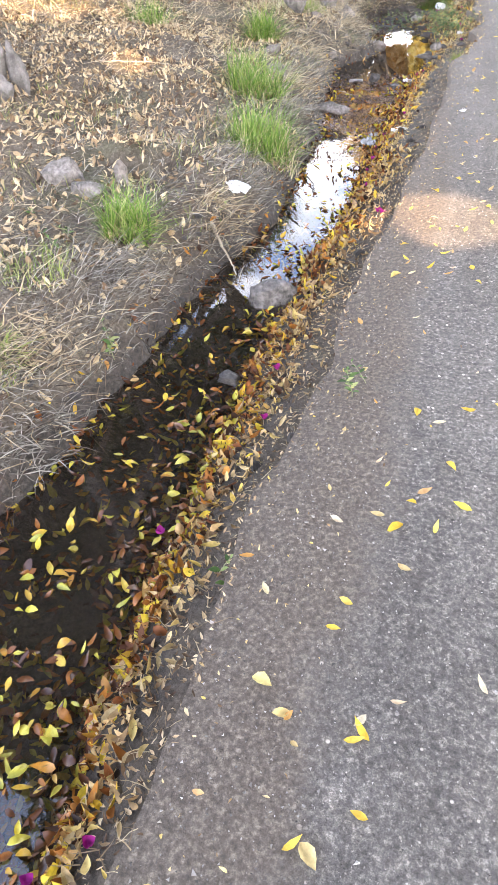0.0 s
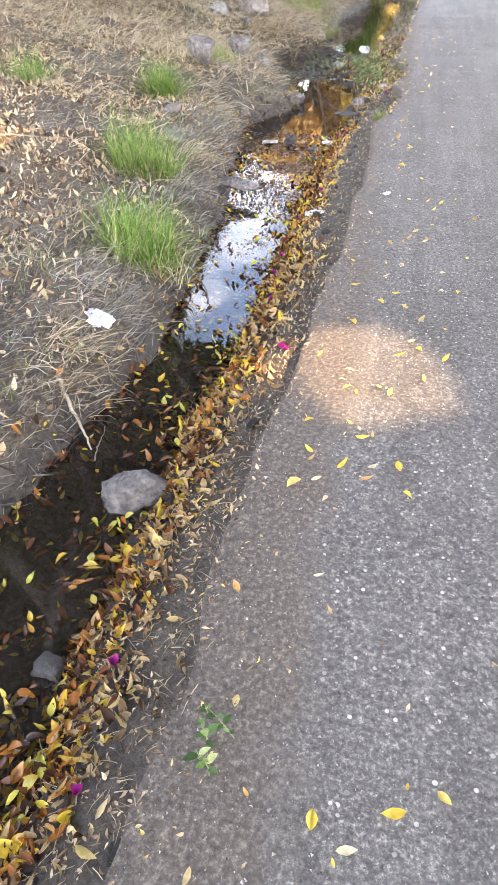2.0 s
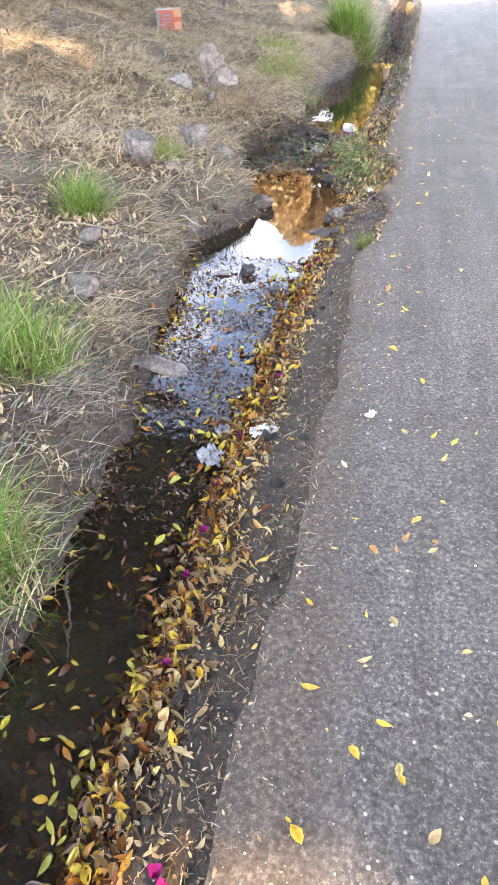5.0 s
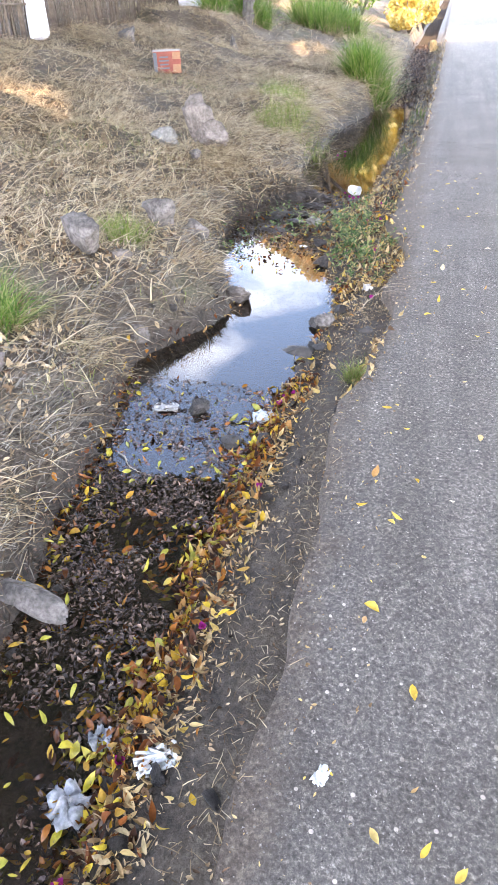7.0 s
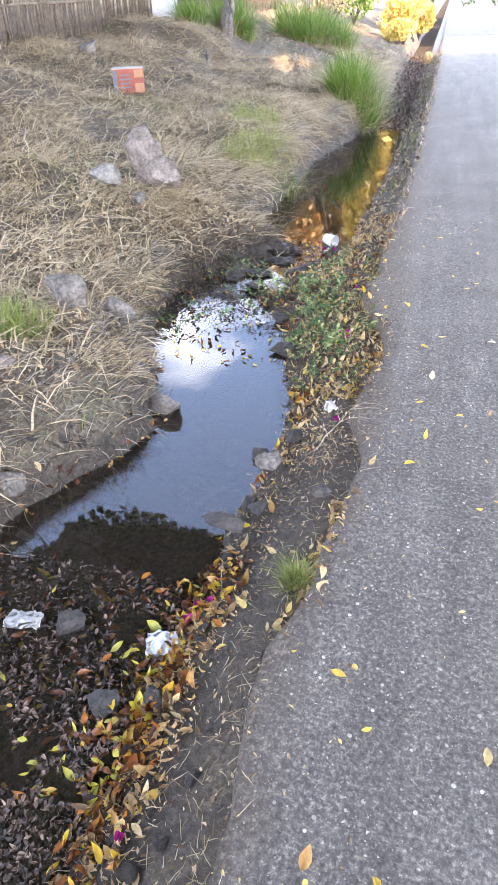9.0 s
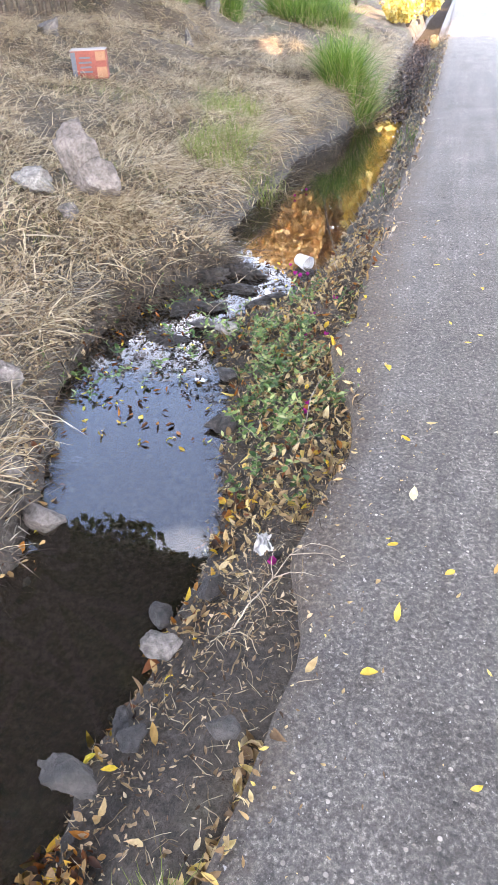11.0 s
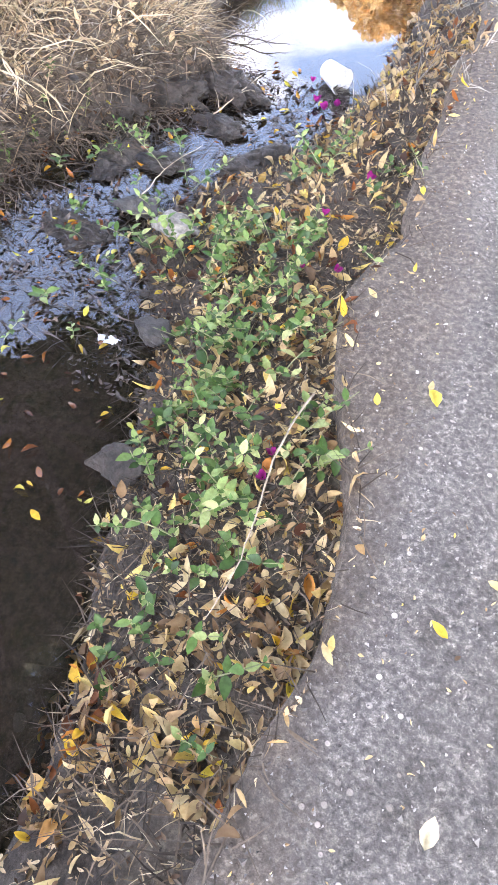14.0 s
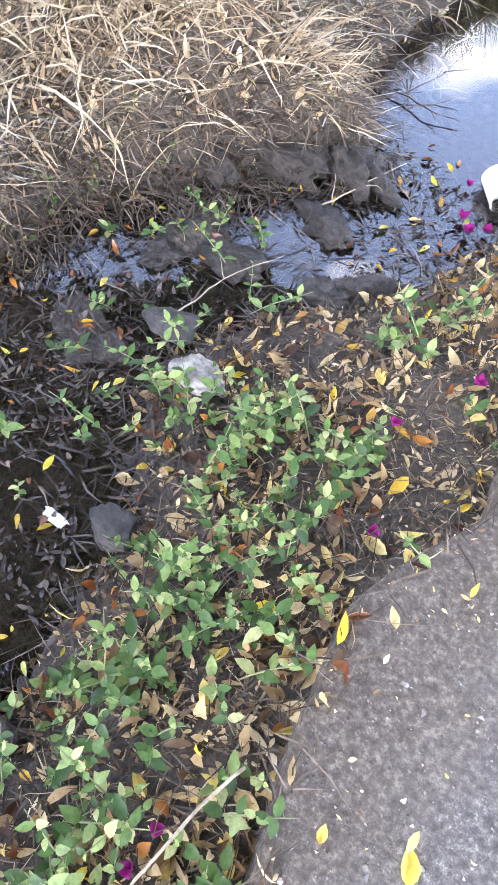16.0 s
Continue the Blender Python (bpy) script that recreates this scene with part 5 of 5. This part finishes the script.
# the white cup lying by the water
cup = tagged(empty("white_cup", -0.22, 10.52, WATER_Z + 0.042, -125, 1.0, -96, 0), "white plastic cup lying tilted at the water's edge", "cup")
prof = [(0.0, 0.002), (0.034, 0.0), (0.0365, 0.004), (0.048, 0.098), (0.0505, 0.1), (0.0505, 0.103), (0.047, 0.103), (0.0345, 0.006), (0.0, 0.006)]
V, F = [], []
for k in range(28):
    a = 2 * math.pi * k / 28
    V += [(r_ * math.cos(a), r_ * math.sin(a), z_ - 0.05) for r_, z_ in prof]
for k in range(28):
    for j in range(len(prof) - 1):
        n_ = len(prof)
        F.append((k * n_ + j, ((k + 1) % 28) * n_ + j, ((k + 1) % 28) * n_ + j + 1, k * n_ + j + 1))
part("body", mesh_of("cup", V, F, WHITE), cup)


def block(name, sx, sy, sz, mat, bev=0.003):
    bm = bmesh.new()
    bmesh.ops.create_cube(bm, size=1.0)
    for v_ in bm.verts:
        v_.co = Vector((v_.co.x * sx, v_.co.y * sy, v_.co.z * sz))
    bmesh.ops.bevel(bm, geom=bm.edges[:], offset=bev, segments=2, affect="EDGES")
    me = bpy.data.meshes.new(name)
    bm.to_mesh(me)
    bm.free()
    me.materials.append(mat)
    return me


bx, by = -3.35, 14.0
box = tagged(empty("carton", bx, by, float(top(bx, by)), 22), "red and tan printed cardboard carton lying on dry grass", "carton")
part("body", block("body", 0.38, 0.28, 0.27, CARTON_RED, 0.006), box).location = (0, 0, 0.125)
part("side_panel", block("side_panel", 0.11, 0.004, 0.25, CARTON_TAN, 0.001), box, "tan printed panel").location = (0.132, -0.142, 0.125)
part("side_panel", block("side_panel", 0.05, 0.004, 0.25, CARTON_GREY, 0.001), box, "dark grey printed panel").location = (-0.162, -0.142, 0.125)
part("lid", block("lid", 0.39, 0.29, 0.008, CARTON_TOP, 0.002), box, "pale cardboard lid").location = (0, 0, 0.264)
part("red_band", block("red_band", 0.11, 0.003, 0.06, CARTON_RED, 0.001), box).location = (0.132, -0.146, 0.135)
for k in range(4):
    part("print_bar", block("print_bar", 0.14 - 0.02 * (k % 2), 0.003, 0.018, CARTON_GREY, 0.001), box).location = (-0.04, -0.1425, 0.06 + 0.045 * k)


# ---- twigs and dead branches ----
def wander(points, r0):
    """More points along a twig, with small crooks."""
    p = [Vector(q) for q in points]
    out = []
    for k in range(len(p) - 1):
        a, b, c, d = p[max(k - 1, 0)], p[k], p[k + 1], p[min(k + 2, len(p) - 1)]
        for j in range(4):
            t = j / 4
            q = 0.5 * (2 * b + (c - a) * t + (2 * a - 5 * b + 4 * c - d) * t * t + (3 * b - a - 3 * c + d) * t ** 3)
            out.append(q + Vector(rng.normal(0, 0.5 * min(r0, 0.005), 3)) * (k + j > 0))
    return out + [p[-1]]


def branch(name, x, y, z, points, r0, mat, label, forks=(), cat="twig"):
    points = wander(points, r0)
    forks = [wander(f_, r0 * 0.8) for f_ in forks]
    th = tagged(empty(name, x, y, z), label, cat)
    n = len(points)
    part("stalk", tubes_mesh("stalk", [tube([Vector(p) for p in points], [r0 * (1 - 0.7 * k / (n - 1)) for k in range(n)], 6)], mat), th)
    for f_ in forks:
        m = len(f_)
        part("side_twig", tubes_mesh("side_twig", [tube([Vector(p) for p in f_], [r0 * 0.6 * (1 - 0.7 * k / (m - 1)) for k in range(m)], 5)], mat), th)
    return th


def straight(name, a, b, r0, mat, label, za=None, zb=None, sag=0.01):
    z0 = (max(float(top(*a)), WATER_Z) + r0 if za is None else za)
    z1 = (max(float(top(*b)), WATER_Z) + r0 if zb is None else zb)
    d = (b[0] - a[0], b[1] - a[1], z1 - z0)
    pts = []
    for k in range(6):
        t = k / 5
        pts.append((d[0] * t + sag * math.sin(7 * t + a[1]), d[1] * t + sag * math.cos(5 * t), d[2] * t + sag * math.sin(3.1 * t)))
    return branch(name, a[0], a[1], z0, pts, r0, mat, label)


branch("dead_branch", 0.19, 7.52, -0.05, [(0, 0, 0), (0.03, 0.07, 0.03), (0.07, 0.16, 0.04), (0.1, 0.25, 0.05), (0.15, 0.3, 0.06)], 0.0028, TWIG, "pale dry forked dead stalk on the road's edge",
       [[(0.07, 0.16, 0.04), (0.13, 0.18, 0.06), (0.2, 0.18, 0.06)], [(0.1, 0.25, 0.05), (0.19, 0.27, 0.06), (0.26, 0.25, 0.06)], [(0.03, 0.07, 0.03), (0.0, 0.13, 0.05), (-0.03, 0.17, 0.05)],
        [(0.15, 0.3, 0.06), (0.22, 0.3, 0.06), (0.25, 0.27, 0.06)], [(0.0, 0.0, 0.0), (-0.03, -0.06, 0.01), (0.0, -0.1, 0.0)], [(0.07, 0.16, 0.04), (0.05, 0.23, 0.06), (0.08, 0.29, 0.06)]])
branch("bare_twig", -0.82, 10.72, WATER_Z + 0.006, [(0, 0, 0), (0.12, 0.02, 0.012), (0.24, 0.0, 0.018), (0.34, 0.03, 0.008)], 0.004, TWIG_DARK, "dark bare twig lying on the water",
       [[(0.12, 0.02, 0.012), (0.18, 0.16, 0.05), (0.2, 0.36, 0.09)], [(0.24, 0, 0.018), (0.3, -0.04, 0.01)], [(0.18, 0.16, 0.05), (0.26, 0.22, 0.07)]])
branch("bare_twig", -0.58, 10.12, WATER_Z + 0.008, [(0, 0, 0), (0.05, 0.1, 0.03), (0.11, 0.28, 0.05)], 0.0035, TWIG, "pale dry forked twig in the mud",
       [[(0.05, 0.1, 0.03), (0.1, 0.12, 0.06), (0.14, 0.1, 0.07)], [(0.02, 0.04, 0.01), (-0.02, 0.1, 0.05)]])
branch("bare_twig", -0.62, 9.48, -0.18, [(0, 0, 0), (0.04, 0.12, 0.02), (0.05, 0.22, 0.03), (0.12, 0.38, 0.04)], 0.003, TWIG, "pale dry crooked twig in the mud", [[(0.05, 0.22, 0.03), (-0.02, 0.28, 0.03)]])
straight("dry_stalk", (0.15, 9.01), (0.25, 8.6), 0.0028, TWIG, "long pale dry stalk lying over fallen leaves", sag=0.004)
straight("dry_stalk", (0.2, 8.86), (0.18, 8.3), 0.003, TWIG, "long pale dry stalk lying over the herbs", za=-0.03, zb=-0.03, sag=0.012)
straight("dry_stalk", (-0.89, 7.47), (-0.71, 7.44), 0.004, TWIG, "pale dry stalk leaning into the pool", sag=0.006)
straight("dry_stalk", (-0.68, 2.8), (-0.49, 2.6), 0.01, TWIG, "split pale stick lying down the bank", sag=0.003)
straight("dry_stalk", (-0.46, 2.55), (-0.5, 2.75), 0.003, TWIG, "pale dry stalk leaning on the bank", sag=0.003)
straight("dry_stalk", (-1.0, 2.9), (-0.62, 2.2), 0.004, TWIG, "long dry stalk lying down the bank", sag=0.012)
straight("dry_stalk", (-1.2, 2.5), (-0.75, 2.0), 0.003, TWIG, "long dry stalk lying down the bank", sag=0.012)
straight("dry_stalk", (-0.01, 6.8), (-0.01, 6.83), 0.003, TWIG, "thin upright pale stalk at the stream's edge", za=-0.19, zb=-0.06, sag=0.001)
straight("dry_stalk", (0.3, 7.75), (0.48, 7.77), 0.004, TWIG, "pale dry stalk lying over the asphalt edge", sag=0.002)
straight("bare_twig", (-0.5, 4.05), (-0.35, 3.75), 0.006, TWIG_DARK, "wet dark twig lying in the stream", za=-0.19, zb=-0.19)
straight("bare_twig", (-0.45, 3.45), (-0.35, 3.3), 0.008, TWIG_DARK, "wet crooked stick in the stream", za=-0.18, zb=-0.19)
straight("bare_twig", (-0.7, 6.15), (-0.55, 6.05), 0.004, TWIG, "pale twig at the water's edge")
straight("dry_stalk", (-1.3, 10.2), (-0.95, 10.45), 0.006, TWIG, "pale dry stalk on the straw bank", sag=0.02)
straight("dry_stalk", (-1.9, 9.7), (-1.35, 10.05), 0.008, TWIG, "pale dry stalk on the straw bank", sag=0.02)
straight("dry_stalk", (-2.2, 4.6), (-1.5, 5.0), 0.006, TWIG, "pale dry stalk on the leafy bank", sag=0.02)
straight("dry_stalk", (-1.6, 6.4), (-1.25, 6.5), 0.009, TWIG, "pale dry stalk beside a grass tuft", sag=0.02)

th = tagged(empty("dead_grass_clump", 0.2, 7.62, float(land(0.2, 7.62))), "tangle of pale dead grass on the road's edge", "dead grass")
P_ = np.stack([rng.normal(0, 0.045, 70), rng.normal(0, 0.09, 70), np.zeros(70)], 1)
P_[:, 2] = top(P_[:, 0] + 0.2, P_[:, 1] + 7.62) - float(land(0.2, 7.62))
part("thatch", blades("thatch", P_, STRAW, (0.05, 0.18), (-0.05, 0.6), (0.002, 0.0045), 1.0, steps=7), th)

# ---- stump, fence and the far end ----
st = tagged(empty("tree_stump", -2.42, 3.72, float(top(-2.42, 3.72)) - 0.04), "weathered grey split tree stump on the leafy bank", "stump")
for k, (dx, dy, h, r0) in enumerate(((0, 0, 0.36, 0.09), (0.13, 0.05, 0.26, 0.07), (-0.12, 0.08, 0.3, 0.08), (0.1, -0.1, 0.16, 0.07), (-0.05, -0.12, 0.2, 0.06))):
    me = stone_mesh(r0, r0 * 0.8, h * 0.75, 80 + k, BARK, 6, 0.2)
    part("splinter" if k else "core", me, st).location = (dx, dy, h * 0.4)


def fence(x0, y0, x1, y1, label):
    z0 = float(top(x0, y0))
    th = tagged(empty("cane_fence", x0, y0, z0), label, "fence")
    canes = [tubes_mesh("cane", [tube([(0, 0, -0.1), (rng.uniform(-.02, .02), rng.uniform(-.02, .02), 0.6), (rng.uniform(-.03, .03), rng.uniform(-.03, .03), 1.25), (rng.uniform(-.04, .04), rng.uniform(-.04, .04), rng.uniform(1.75, 1.95))], [0.02, 0.019, 0.017, 0.013], 6)], CANE) for _ in range(6)]
    dx, dy = x1 - x0, y1 - y0
    n = int(math.hypot(dx, dy) / 0.045)
    for k in range(n):
        t = (k + 0.5) / n
        c = part("cane", canes[int(rng.integers(0, 6))], th)
        c.matrix_basis = pose(dx * t + rng.uniform(-.012, .012), dy * t, float(top(x0 + dx * t, y0 + dy * t)) - z0, 0, 0, rng.uniform(0, 360)) @ Matrix.Scale(rng.uniform(0.85, 1.15), 4)
    for h in (0.45, 1.35):
        pts = [(dx * t + 0.035, dy * t, h + float(top(x0 + dx * t, y0 + dy * t)) - z0) for t in np.linspace(0, 1, 9)]
        part("rail", tubes_mesh("rail", [tube(pts, [0.018] * 9, 6)], CANE), th)


def post(x, y, w, h):
    ob = new("fence_post", block("fence_post", w, w, h, WHITEPOST, 0.012))
    ob.matrix_basis = pose(x, y, float(top(x, y)) + h / 2 - 0.1, 0, 0, 4)
    tagged(ob, "square white painted fence post", "post", "white fence posts")


FENCE = "weathered brown cane fence of upright stalks on the bank"
fence(-6.6, 8.0, -5.45, 14.0, FENCE)
fence(-5.33, 14.4, -4.8, 18.6, FENCE)
fence(-4.5, 19.2, -4.0, 26.0, FENCE)
post(-5.4, 14.2, 0.24, 2.0)
post(-4.65, 18.9, 0.4, 2.0)

sg = tagged(empty("dead_stub", -3.35, 18.6, float(top(-3.35, 18.6)) - 0.05), "grey dead tree stub with broken top", "stump")
part("core", stone_mesh(0.12, 0.1, 0.38, 91, BARK, 6, 0.2), sg).location = (0, 0, 0.25)
part("splinter", stone_mesh(0.06, 0.05, 0.3, 92, BARK, 6, 0.2), sg).location = (0.06, 0, 0.45)
sg = tagged(empty("dead_stub", -3.1, 16.6, float(top(-3.1, 16.6)) - 0.05), "small broken grey stub in dry grass", "stump")
part("core", stone_mesh(0.07, 0.07, 0.2, 93, BARK, 6, 0.2), sg).location = (0, 0, 0.12)
for k in range(14):
    x, y = rng.uniform(-4.8, -3.2), 17.0 + rng.uniform(-0.25, 0.1)
    straight("root", (x, y), (x + rng.uniform(-.5, .5), y - rng.uniform(0.2, 0.7)), 0.012, TWIG_DARK if k % 2 else TWIG, "dry root hanging out of the eroded earth step", sag=0.04)


def bush(name, x, y, h, r, n, mat, size, label, seed):
    g = float(top(x, y))
    th = tagged(empty(name, x, y, g), label, "bush")
    rr = random.Random(seed)
    for k in range(7):
        a = k * 0.9
        part("stem", tubes_mesh("stem", [tube([(0, 0, -0.05), (0.3 * r * math.cos(a), 0.3 * r * math.sin(a), h * 0.4), (0.7 * r * math.cos(a), 0.7 * r * math.sin(a), h * rr.uniform(0.7, 1.0))], [0.02, 0.013, 0.005], 5)], BARK), th)
    part("foliage", crown_mesh("foliage", n, r, r, h * 0.5, mat, size, seed, lumps=12), th).location = (0, 0, h * 0.5)


bush("yellow_bush", -0.7, 26.4, 1.2, 0.8, 3800, CROWN_GOLD, 0.1, "sunlit bush with bright yellow leaves beside the ditch", 31)
# made-up hedge row in place of the dark gate at the far end
for k in range(5):
    bush("far_hedge", -1.0 + 2.2 * k, 64.0 + (k % 2), 2.4, 1.5, 900, CROWN, 0.22, "dark green hedge standing in for the dark gate at the far end of the lane", 50 + k)
bush("yellow_bush", -0.5, 31.5, 1.3, 0.5, 1500, CROWN_GOLD, 0.11, "sunlit bush with bright yellow leaves beside the ditch", 32)
bush("rust_bush", 0.02, 24.6, 0.32, 0.17, 400, CROWN_RUST, 0.07, "low orange leaved bush at the road's edge", 33)
bush("dry_bush", -2.6, 24.5, 0.9, 0.9, 900, LITTER_DRY, 0.08, "low bush with dry brown leaves", 34)
bush("green_bush", -2.2, 27.5, 1.4, 0.9, 1400, GRASS, 0.11, "dense green bush beyond the tall grass", 35)
bush("green_bush", -4.5, 27.0, 1.6, 1.1, 1500, CROWN, 0.11, "dense dark green bush near the fence", 36)
